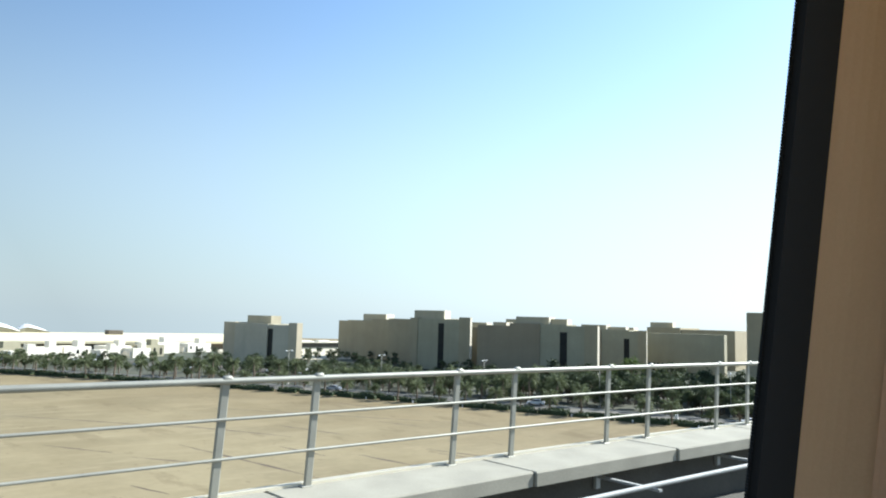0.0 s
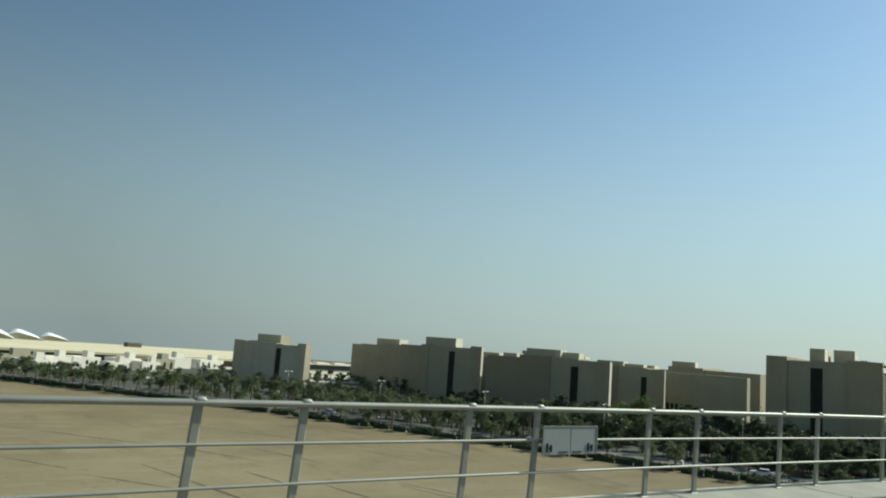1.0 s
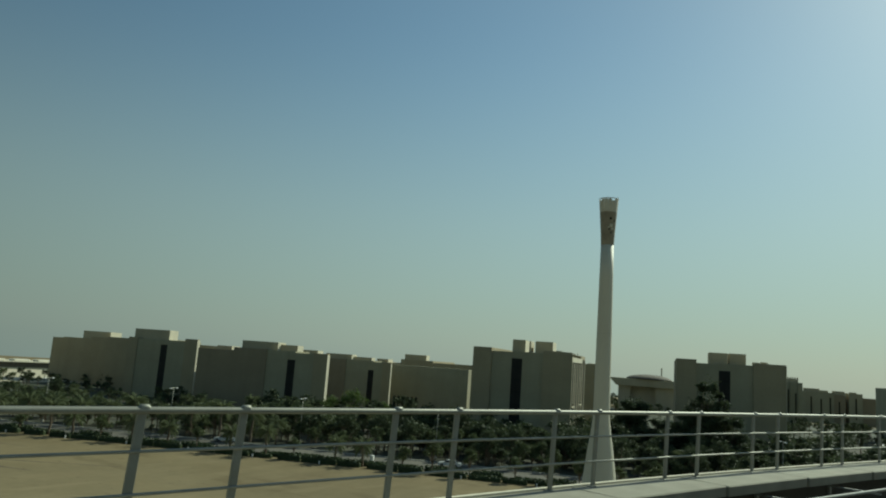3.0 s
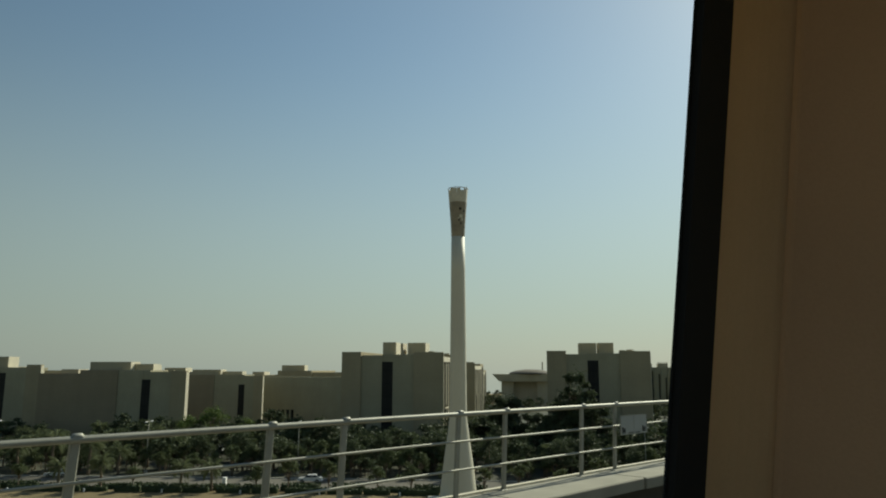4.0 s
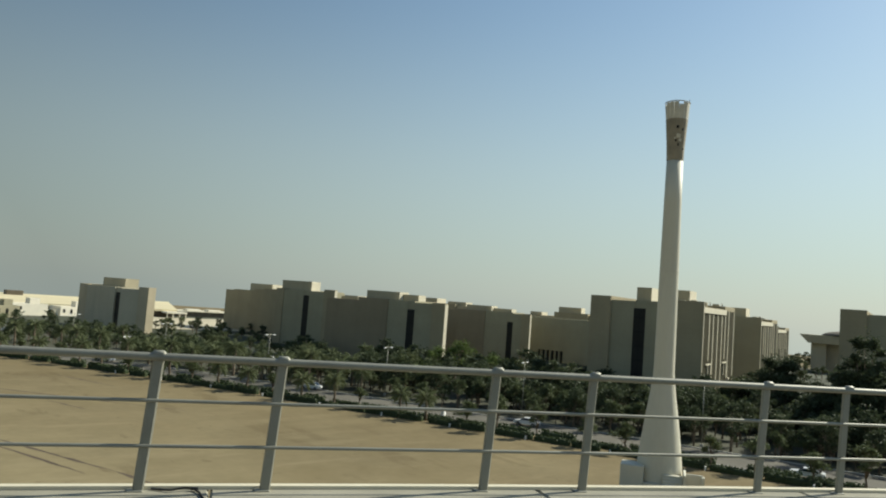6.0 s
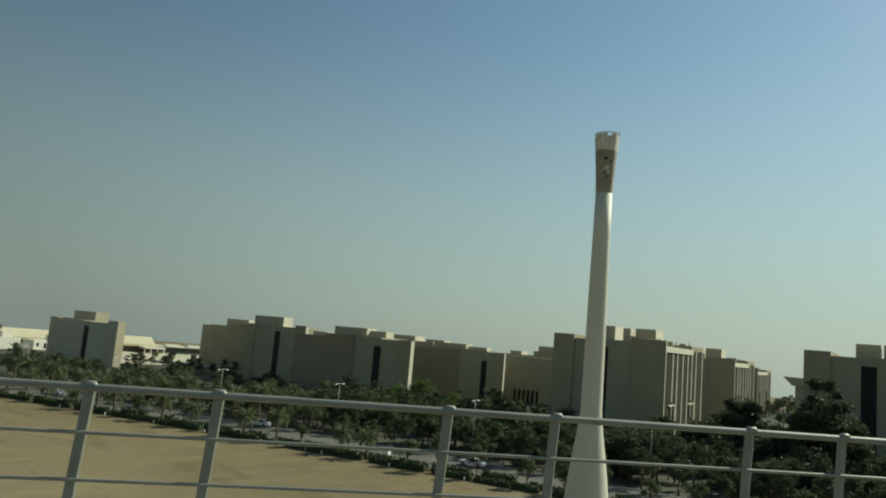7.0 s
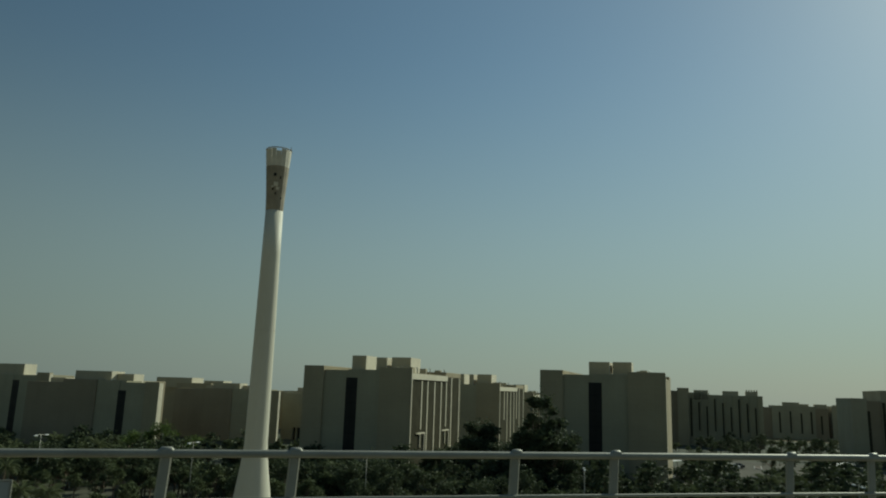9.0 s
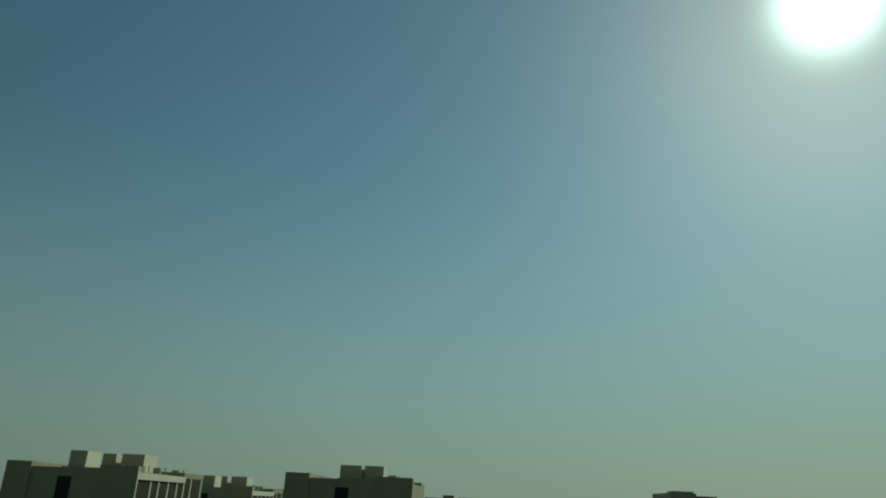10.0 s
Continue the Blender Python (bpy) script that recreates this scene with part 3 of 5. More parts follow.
def building(x, y, segs, slot, boxes, depth=38, fins=False, label="", angle=FRONT):
    """segs: (u0, u1, v0, top, tone); slot: (u0, u1, top). Local x runs along the front to the right, local y into the depth."""
    o = thing("apartment_building", label or "tan stone apartment block with a dark window slot and roof housings", "building", group="campus apartment blocks", m=pose(x, y, 0, 0, 0, angle - 90))
    for u0, u1, v0, top, tone, *back in segs:
        me = Mesh()
        wing(me, u0, u1, v0, back[0] if back else depth if tone is TAN else depth - 2, top)
        part("wing", me, tone, o)
    end = max(segs, key=lambda q: q[1])
    if not fins and end[4] in (TAN, HAZED_TAN) and len(end) > 5 and end[5] < 20:
        # sunlight on the end face, painted in as a cream panel
        part("sunlit_end_paint", Mesh().box(end[1], end[1] + 0.1, end[2] + 0.05, end[5] - 0.05, -0.5, end[3] - 0.3), CREAM, o, "end wall with sunlight painted on as cream")
    if slot:
        a, b, top = slot
        near = [s for s in segs if s[1] <= a + 0.01 or s[0] >= b - 0.01]
        v = min(s[2] for s in near if abs(s[1] - a) < 0.1 or abs(s[0] - b) < 0.1)
        tops = max(s[3] for s in near if abs(s[1] - a) < 0.1 or abs(s[0] - b) < 0.1)
        part("lintel", Mesh().box(a, b, v + 0.15, v + 6, top, tops), GREY, o)
        w = part("slot_window", Mesh().box(a - 0.3, b + 0.3, v - 0.05, v + 0.6, 0, top), GLASS, o, "dark glazed slot running the height of the front")
        bars = Mesh()
        z = 3.4
        while z < top:
            bars.box(a - 0.28, b + 0.28, v - 0.09, v - 0.05, z - 0.12, z + 0.12)
            z += 3.4
        bars.box((a + b) / 2 - 0.05, (a + b) / 2 + 0.05, v - 0.08, v - 0.05, 0, top)
        part("frame", bars, BLACK, w)
    for u0, u1, v0, v1, z0, z1 in boxes:
        me = Mesh()
        wing(me, u0, u1, v0, v1, z1)
        me.v = [Vector((p.x, p.y, max(p.z, z0))) for p in me.v]
        part("roof_housing", me, HOUSING, o)
        # lit side of the housing, put in as a cream facing
        part("sunlit_housing_paint", Mesh().box(u1, u1 + 0.08, v0 + 0.02, v1 - 0.02, z0 + 1.5, z1 - 0.04), CREAM, o, "roof housing end with sunlight painted on as cream")
    if fins:
        # a bronze glazed side behind flat cream pilasters, with two white window surrounds low down
        u, top = fins
        part("side_glazing", Mesh().box(u - 0.5, u - 0.34, 0.7, 37.4, 0, top - 1.5), BRONZE, o, "dark bronze glazed side wall")
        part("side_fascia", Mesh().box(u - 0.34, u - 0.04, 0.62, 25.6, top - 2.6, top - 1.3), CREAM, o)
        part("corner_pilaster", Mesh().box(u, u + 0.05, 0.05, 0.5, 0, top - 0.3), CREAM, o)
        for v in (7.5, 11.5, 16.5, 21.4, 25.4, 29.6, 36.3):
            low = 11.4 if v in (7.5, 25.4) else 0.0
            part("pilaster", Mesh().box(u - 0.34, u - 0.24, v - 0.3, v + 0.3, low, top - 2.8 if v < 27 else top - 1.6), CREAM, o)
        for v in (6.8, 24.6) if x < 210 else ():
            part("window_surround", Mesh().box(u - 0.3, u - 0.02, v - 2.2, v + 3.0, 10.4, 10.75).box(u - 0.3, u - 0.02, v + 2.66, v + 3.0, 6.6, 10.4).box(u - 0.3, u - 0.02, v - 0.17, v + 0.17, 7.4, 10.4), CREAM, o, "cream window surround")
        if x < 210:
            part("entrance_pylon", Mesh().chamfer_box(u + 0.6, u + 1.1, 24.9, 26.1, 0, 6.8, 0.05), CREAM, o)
    return o


def uv(u, v, x=201.8, y=90.6):
    a = radians(FRONT)
    return x + u * math.sin(a) + v * math.cos(a), y - u * math.cos(a) + v * math.sin(a)


def standard(x, y, top, fins=True, wide=0.0, boxes=None):
    """The repeated block: left tower, recessed grey centre with its slot, right tower."""
    w = 27.4 + wide
    edge = w - 0.5 if fins else w
    segs = [(0, 5.2 + wide, 0, top, TAN), (5.2 + wide, 11.2 + wide, 0.5, top - 0.9, GREY), (13.5 + wide, 19.5 + wide, 0.5, top - 0.7, GREY), (19.5 + wide, w, 0, top - 0.1, TAN, 0.62), (19.5 + wide, edge, 0.62, top - 0.1, TAN, 3.0), (19.5 + wide, edge, 3.0, top - 1.2, TAN, 25.6), (19.5 + wide, edge, 25.6, top - 0.3, TAN, 38)]
    bx = boxes or [(10.0 + wide, 13.6 + wide, 5, 11, top - 3, top + 2.7), (9.4 + wide, 12.5 + wide, 20, 26, top - 3, top + 3.0), (13.9 + wide, 19.1 + wide, 20, 27, top - 3, top + 3.1)]
    o = building(x, y, segs, (11.2 + wide, 13.5 + wide, top - 2.6), bx, fins=(w, top) if fins else False)
    # small plant on the roof: fan housings and vent pipes
    pick = random.Random(int(x))
    for k in range(4):
        u, v = pick.uniform(21, 25) + wide, 5 + 7 * k + pick.uniform(-1, 1)
        part("roof_unit", Mesh().chamfer_box(u - 0.8, u + 0.8, v - 0.6, v + 0.6, top - 1.0, top + pick.uniform(0.1, 0.6), 0.08), HOUSING, o)
        part("vent_pipe", Mesh().tube([(u + 1.3, v + 1.2, top - 1.0), (u + 1.3, v + 1.2, top + 0.25), (u + 1.05, v + 1.2, top + 0.4)], 0.12, 8), STEEL, o)
    return o


standard(201.8, 90.6, 25.3)                                   # the block by the mast
standard(*uv(0, 79), 23.4)                                    # its twin behind
standard(*uv(-6, 160), 21.0)
standard(227.7, 41.6, 25.8, fins=False, boxes=[(9.2, 14.1, 14, 21, 22, 28.4), (14.7, 19.1, 15.5, 21, 22, 28.5)])                       # the block beyond
# the three stepped blocks facing the road
bx, by = 210.5, 218.2
# left wings here and below run deeper, out of view, to block sun bounce
building(*uv(-21.5, -10, bx, by), [(0, 4, 0, 21.5, TAN, 36), (4, 14.8, 0.3, 21.2, GREY, 24), (17.1, 25, 0.3, 21.2, GREY, 6), (25, 30.3, 0, 22.1, TAN, 1.5)], (14.8, 17.1, 19.4), [(0, 15.6, 3, 8, 18, 24.8)])
building(*uv(-97.5, 30, bx, by), [(0, 7, 0, 19.2, TAN, 9), (7, 30, -1, 19.6, TAN, 9), (30, 52, -9, 20.4, TAN, -2), (52, 76, -24, 20.9, TAN, -16)], None, [(16, 31, 1, 8, 18, 23.0)])
bx, by = 205.2, 148.0
building(*uv(-27, -10, bx, by), [(-13.5, 0, 0.25, 19.4, BROWN, 12), (0, 12, 0, 20.4, BROWN, 28), (12, 19.8, 0.3, 20.3, GREY, 14), (21.9, 28.6, 0.3, 19.9, GREY, 7), (28.6, 33.2, 0, 20.2, TAN, 1.7)], (19.8, 21.9, 17.7), [(-9, -3.5, 4, 9, 17, 20.6), (1, 14, 3, 8, 17, 22.8), (14, 20, 5, 9, 17, 22.2)])
building(*uv(-70, 30, bx, by), [(0, 18, 0, 18.0, DUN, 7), (18, 34, -9, 18.6, DUN, -3), (34, 46, -24, 19.4, DUN, -18)], None, [(0.5, 10, 1, 6, 16, 20.2)])
bx, by = 262.0, 199.8
building(*uv(4, -10, bx, by), [(-18, 0, 7, 18.1, BROWN, 16), (0, 13, 0, 18.6, BROWN, 16), (13, 23.2, 0.3, 18.7, GREY, 14), (25, 29, 0.3, 18.3, GREY, 5), (29, 32.6, 0, 18.4, TAN, 1.1)], (23.2, 25.0, 15.0), [(-6, 0, 10, 15, 16, 19.6), (2.5, 14, 3, 8, 16, 20.6), (14, 22, 5, 9, 16, 19.9)])
bx, by = 327.5, 201.7
building(*uv(-18, 0, bx, by), [(-26, 0, 6, 17.6, TAN), (0, 17, 0, 18.0, TAN), (17, 34, -1, 20.2, TAN), (34, 60, 0, 19.4, TAN)], None, [(2.5, 8.5, 3, 10, 16, 19.6), (17.5, 29, 3, 8, 18, 22.8)])
building(*uv(-86.3, 96.8, 205.2, 148.0), [(0, 12, 2, 20.6, TAN), (12, 30, 0, 20.2, TAN), (30, 44, 1, 19.6, GREY)], None, [(0, 19, 1, 9, 18, 22.4), (24, 34, 3, 9, 18, 21.4)], depth=14)
# the lone block at the end of the row
def bowed_block(x, y):
    """The lone block: a bowed front with the window slot in its middle and a sunlit end wall."""
    o = thing("apartment_building", "tan stone apartment block with a bowed front, painted pale for haze", "building", group="campus apartment blocks", m=pose(x, y, 0, 0, 0, FRONT - 90))

    def prism(plan, top, mat, name="wing", base=-0.5):
        n = len(plan)
        inner = [Vector((u * 0.985 + 0.2, v * 0.93 + 0.7, 0)) for u, v in plan]
        vs = [Vector((u, v, z)) for z in (base, top) for u, v in plan] + [Vector((q.x, q.y, z)) for z in (top, top - 0.8) for q in inner]
        fs = [tuple(reversed(range(n))), tuple(range(3 * n, 4 * n))]
        for k in (0, n, 2 * n):
            fs += [(k + i, k + (i + 1) % n, k + n + (i + 1) % n, k + n + i) for i in range(n)]
        return part(name, Mesh().add(vs, fs), mat, o)

    prism([(-8.4, 6.8), (3, 3.5), (3, 17), (-8.4, 17)], 17.4, HAZED_TAN)
    prism([(3, 3.4), (15.5, 1.0), (15.5, 16), (3, 16)], 17.1, PALE)
    prism([(15.5, 1.0), (26.6, 0.4), (26.6, 15), (15.5, 15)], 17.2, PALE)
    prism([(29.9, 0.6), (34.1, 5.5), (34.1, 12), (29.9, 13)], 16.8, PALE)
    prism([(34.1, 5.45), (36.4, 8.1), (36.4, 11.4), (34.1, 11.6)], 17.8, HAZED_TAN)
    prism([(26.6, 0.9), (29.9, 1.1), (29.9, 8), (26.6, 8)], 17.0, PALE, "lintel", 15.2)
    w = part("slot_window", Mesh().box(26.6, 29.9, 1.0, 1.6, 0, 15.2), GLASS, o, "dark glazed slot running the height of the front")
    bars = Mesh()
    for k in range(1, 5):
        bars.box(26.6, 29.9, 0.95, 1.0, 3.4 * k - 0.12, 3.4 * k + 0.12)
    part("frame", bars, BLACK, w)
    prism([(4.5, 9), (19.6, 9), (19.6, 15), (4.5, 15)], 20.6, HOUSING, "roof_housing", 15.0)


bowed_block(138.4, 296.7)
def slotted(o, slots):
    """Narrow dark window strips up a front: place along it, depth, top."""
    for u, v, top in slots:
        # glare veil painted in: paler than the other dark glass
        w = part("slot_window", Mesh().box(u, u + 0.9, v, v + 0.25, 3.0, top), BRONZE, o, "narrow dark window strip")
        bars = Mesh()
        for k in range(2, int(top / 3.4) + 1):
            bars.box(u, u + 0.9, v - 0.03, v, 3.4 * k - 0.1, 3.4 * k + 0.1)
        part("frame", bars, BLACK, w)


# farther blocks past the row
hx, hy = 410.1, 56.5
building(*uv(-8, 0, hx, hy), [(-7, 1.3, 2, 23.6, BROWN), (1.3, 6.2, 0, 24.9, TAN), (6.2, 14, 1, 23.0, GREY), (14, 36.5, 0.5, 22.2, GREY)], None, [(8.3, 14.3, 1, 5, 20, 24.1), (20.4, 26.8, 1, 5, 20, 24.0), (29.8, 34.6, 1, 5, 20, 24.0)], depth=20)
ribs = thing("ribbed_facade", "grey ribbed facade with dark vertical window strips", "facade", m=pose(*uv(-8, 0, hx, hy), 0, 0, 0, FRONT - 90))
for k in range(9):
    # these strips too take the paler glazing to paint the veil
    part("window_strip", Mesh().box(6.75 + 3.3 * k, 7.35 + 3.3 * k, 0.2 if k > 2 else 0.4, 0.45 if k > 2 else 0.9, 4.0 + 2.6 * (k % 2), 20.5 - 1.7 * (k % 3)), BRONZE, ribs)
    part("rib", Mesh().chamfer_box(7.9 + 3.3 * k, 8.3 + 3.3 * k, -0.2, 0.48, -0.5, 22.0 if k > 2 else 22.8, 0.08), GREY, ribs)
for k in range(5):
    part("merlon", Mesh().box(29.9 + 1.05 * k, 30.4 + 1.05 * k, 1.05, 1.6, 23.9, 24.7), TAN, ribs)
kx, ky = 365.8, -18.1
slotted(building(*uv(-9.5, 0, kx, ky), [(0, 4.7, 0, 22.2, GREY), (4.7, 9.1, 0.6, 21.4, BROWN), (9.1, 21.1, 0, 25.0, GREY), (21.1, 27.1, 0.5, 24.4, BROWN), (27.1, 36.3, -0.4, 28.6, GREY), (36.3, 43.8, 0.2, 27.8, BROWN), (43.8, 72, 0, 24.5, GREY)], None, [(14.3, 21, 0.6, 8, 22, 25.6), (28, 35.5, 0.4, 8, 26, 29.2), (48, 60, 2, 12, 22, 27.0)], depth=30),
        ((4.75, 0.5, 18.0), (9.3, -0.1, 21.0), (12.6, -0.1, 21.5), (15.9, -0.1, 20.0), (21.3, 0.4, 21.0), (24.4, 0.4, 20.0), (36.4, 0.1, 24.0), (39.8, 0.1, 23.0)))
slotted(building(*uv(60, 300), [(0, 40, 0, 16.8, GREY), (40, 68.5, 1, 16.8, BROWN), (68.5, 90.5, 0, 17.9, GREY), (90.5, 97, 1.2, 17.0, BROWN), (98.8, 106, 0, 18.4, GREY), (106, 124, 1.5, 16.0, BROWN)], None, [(8, 24, 3, 12, 14, 18.2), (74.6, 82.8, 1, 7, 16, 19.9), (82.8, 87.6, 2, 8, 16, 19.1), (90.9, 96.6, 2, 8, 15, 19.2), (100, 103, 2, 6, 16, 19.1)], depth=20),
        ((63.0, 0.9, 13.0), (72.0, -0.1, 14.5), (77.5, -0.1, 15.0), (83.0, -0.1, 14.0), (88.0, -0.1, 15.0), (93.2, 1.1, 13.0), (102.0, -0.1, 15.5)))


arcade = thing("arcade", "grey-tan stone block with an arcade of dark tall openings", "building", m=pose(281.5, 174.0, 0, 0, 0, FRONT - 90))
part("arcade_wall", Mesh().box(-5, 33, 0.9, 5, -0.5, 17.7).box(-5, 33, 0, 0.9, 4.6, 17.7).box(-5, -0.45, 0, 0.9, -0.5, 4.6).box(11.95, 33, 0, 0.9, -0.5, 4.6), GREY, arcade)
for k in range(7):
    part("pier", Mesh().chamfer_box(-0.45 + 1.95 * k, 0.25 + 1.95 * k, 0, 0.88, -0.5, 4.6, 0.05), GREY, arcade)
for k in range(6):
    part("opening", Mesh().box(0.25 + 1.95 * k, 1.5 + 1.95 * k, 0.8, 0.88, 0, 4.6), GLASS, arcade)


# ---- low buildings in the distance ----
hall = thing("long_hall", "long low cream hall with a flat roof", "building")
def slab(x0, x1, x2, x3, y0, y1, z0, z1):
    """A low block on a skewed plan: front edge x0 to x1 at y0, back edge x3 to x2 at y1."""
    ring = lambda z: [Vector(q) for q in ((x0, y0, z), (x1, y0, z), (x2, y1, z), (x3, y1, z))]
    return Mesh().add(ring(z0) + ring(z1), [(3, 2, 1, 0), (4, 5, 6, 7), (0, 1, 5, 4), (1, 2, 6, 5), (2, 3, 7, 6), (3, 0, 4, 7)])


# shadow under the roof's edge is painted into this dark wall colour
part("hall_wall", slab(-220, 221, 279, -220, 402, 560, -0.5, 3.4), DARK_SHADE, hall)
part("hall_roof", slab(-222, 223, 281, -222, 400, 562, 3.4, 4.6), material("hall_roof_sheet", (0.66, 0.57, 0.36), 0.8, spread=0.12, scale=0.02), hall)
part("porch", Mesh().box(214, 226, 392, 400, 2.6, 3.6), VILLA, hall, "white porch roof")
for x in (214.5, 218.0, 221.8, 225.4):
    part("column", Mesh().box(x - 0.25, x + 0.25, 392.4, 392.9, -0.5, 2.6), VILLA, hall)
part("roof_unit", Mesh().chamfer_box(158, 168, 520, 528, 4.6, 7.6, 0.3), DARK_SHADE, hall)
part("roof_unit", Mesh().chamfer_box(-40, -26, 520, 528, 4.6, 8.0, 0.3), DARK_SHADE, hall)


def shell(x, y, w, hgt, turn):
    o = thing("white_shell_roof", "white curved shell roof on a distant hall", "roof", group="white shell roofs", m=pose(x, y, 4.6, 0, 0, turn))
    me = Mesh()
    n = 12
    rise = lambda f: 0.55 + 0.45 * math.sin(f / 0.3 * math.pi / 2) if f < 0.3 else ((1 - f) / 0.7) ** 0.7
    prof = [(-w / 2 + w * k / n, hgt * rise(k / n)) for k in range(n + 1)]
    vs = [Vector((a, yy, z * q)) for yy, q in ((0, 0.66), (5, 0.8), (12, 0.92), (20, 1.0)) for a, z in prof]
    m = n + 1
    me.add(vs, [(j * m + k, j * m + k + 1, (j + 1) * m + k + 1, (j + 1) * m + k) for j in range(3) for k in range(n)])
    part("shell", me, WHITE, o)
    part("gable", Mesh().add([Vector((a, 0.4, z * 0.64)) for a, z in prof] + [Vector((w / 2, 0.4, 0)), Vector((-w / 2, 0.4, 0))], [tuple(reversed(range(n + 3)))]), GREY, o)


for x, y, w, hh in ((82, 545, 23, 8.4), (101, 552, 22, 6.8), (121, 558, 19, 5.4), (60, 545, 18, 4.6)):
    shell(x, y, w, hh, -8)


def villa(x, y, turn, w, d, hgt, white=True):
    """A flat-roofed house with a stair tower and arched openings."""
    o = thing("villa", "white rendered flat-roofed villa with a stair tower" if white else "grey rendered flat-roofed villa with dark arches", "house", group="villas", m=pose(x, y, 0, 0, 0, turn))
    mat = VILLA if white else GREY
    hgt *= 0.85
    me = Mesh()
    wing(me, -w / 2, w / 2, 0, d, hgt)
    part("wall", me, mat, o)
    me = Mesh()
    wing(me, w * 0.08, w * 0.34, d * 0.2, d * 0.6, hgt + 2.6)
    part("stair_tower", me, mat, o)
    me = Mesh()
    wing(me, -w * 0.62, -w / 2, d * 0.1, d * 0.8, hgt * 0.62)
    part("annexe", me, mat, o)
    n = max(3, int(w / 3.2))
    arch = Mesh()
    pr = [(-0.6, 0), (0.6, 0), (0.6, 1.2)] + [(0.6 * math.cos(a), 1.2 + 0.6 * math.sin(a)) for a in np.linspace(0.4, math.pi - 0.4, 5)] + [(-0.6, 1.2)]
    arch.add([Vector((a, yy, z)) for yy in (-0.06, 0.1) for a, z in pr], [tuple(range(len(pr)))])
    data = arch.data("window", GLASS)
    pick = random.Random(int(x * 7))
    for k in range(n):
        for z in (0.8, hgt - 3.0):
            if pick.random() < (0.35 if white else 0.8):
                part("window", data, None, o, m=pose(-w / 2 + w * (k + 0.5) / n, 0, z))


for x, y, t, w, d, hh, wh in ((34, 322, 15, 10, 8, 4.8, True), (66, 318, 15, 12, 8, 4.6, True), (99, 322, 15, 9, 8, 4.6, True), (115, 330, 16, 9, 8, 5.0, True), (42, 330, 16, 13, 10, 6.4, False), (58, 326, 14, 26, 9, 5.6, False), (76, 326, 18, 11, 9, 5.8, True), (88, 330, 15, 12, 11, 6.0, True),
                              (107, 336, 17, 12, 10, 6.0, True), (122, 338, 15, 14, 10, 6.2, False), (137, 362, 14, 18, 11, 6.6, True), (160, 372, 16, 15, 10, 5.5, True), (20, 345, 15, 16, 10, 6, True), (0, 350, 15, 16, 10, 6.4, False)):
    villa(x, y, t, w, d, hh, wh)

tagged(part("paved_yard", slab(150, 246, 290, 176, 297, 400, -0.2, 0.06), material("pale_yard_paving", (0.50, 0.44, 0.31), 0.9, spread=0.15, scale=0.08)), "pale sunlit paved yard behind a row of palms", "yard", kind="structure")
far = thing("grey_service_building", "low grey service building with a cream roof and white roof plant", "building")
part("wall", Mesh().box(232, 330, 420, 440, -0.5, 3.0), DARK_SHADE, far)
part("roof", Mesh().box(231, 331, 419, 441, 3.0, 3.5), CREAM, far)
for x in (238, 252, 266, 290):
    part("roof_unit", Mesh().chamfer_box(x, x + 9, 422, 428, 3.5, 4.6, 0.2), VILLA, far)

# ---- the hall with the broad roof, beyond the gap between two blocks ----
pav = thing("pavilion", "pale pavilion with a broad overhanging roof and a low dome", "building", m=pose(441, 133, 0, 0, 0, FRONT - 90))
part("wall", Mesh().box(5, 12, 0, 14, -0.5, 14.2).box(26, 40, 0, 14, -0.5, 14.2).box(12, 26, 5, 14, -0.5, 14.2), PALE, pav)
part("roof", Mesh().add([Vector(q) for q in ((4, -4, 14.2), (44, -4, 14.2), (44, 18, 14.2), (4, 18, 14.2), (0, -5, 18.4), (44, -5, 18.2), (44, 18, 18.2), (0, 18, 18.4))], [(3, 2, 1, 0), (4, 5, 6, 7), (0, 1, 5, 4), (1, 2, 6, 5), (2, 3, 7, 6), (3, 0, 4, 7)]), PALE, pav, "pale wedge-shaped roof")
dome = [(13.0 * math.cos(a), 3.0 * math.sin(a)) for a in np.linspace(0, math.pi / 2, 8)]
part("dome", Mesh().tube([(22, 6, 18.2 + z) for r, z in dome], [max(r, 0.05) for r, z in dome], 24), DARK_SHADE, pav, smooth=True)
part("finial", Mesh().tube([(29, 6, 20), (29, 6, 25.5)], 0.35, 8), GREY, pav)


# ---- plants ----
rnd = random.Random(11)


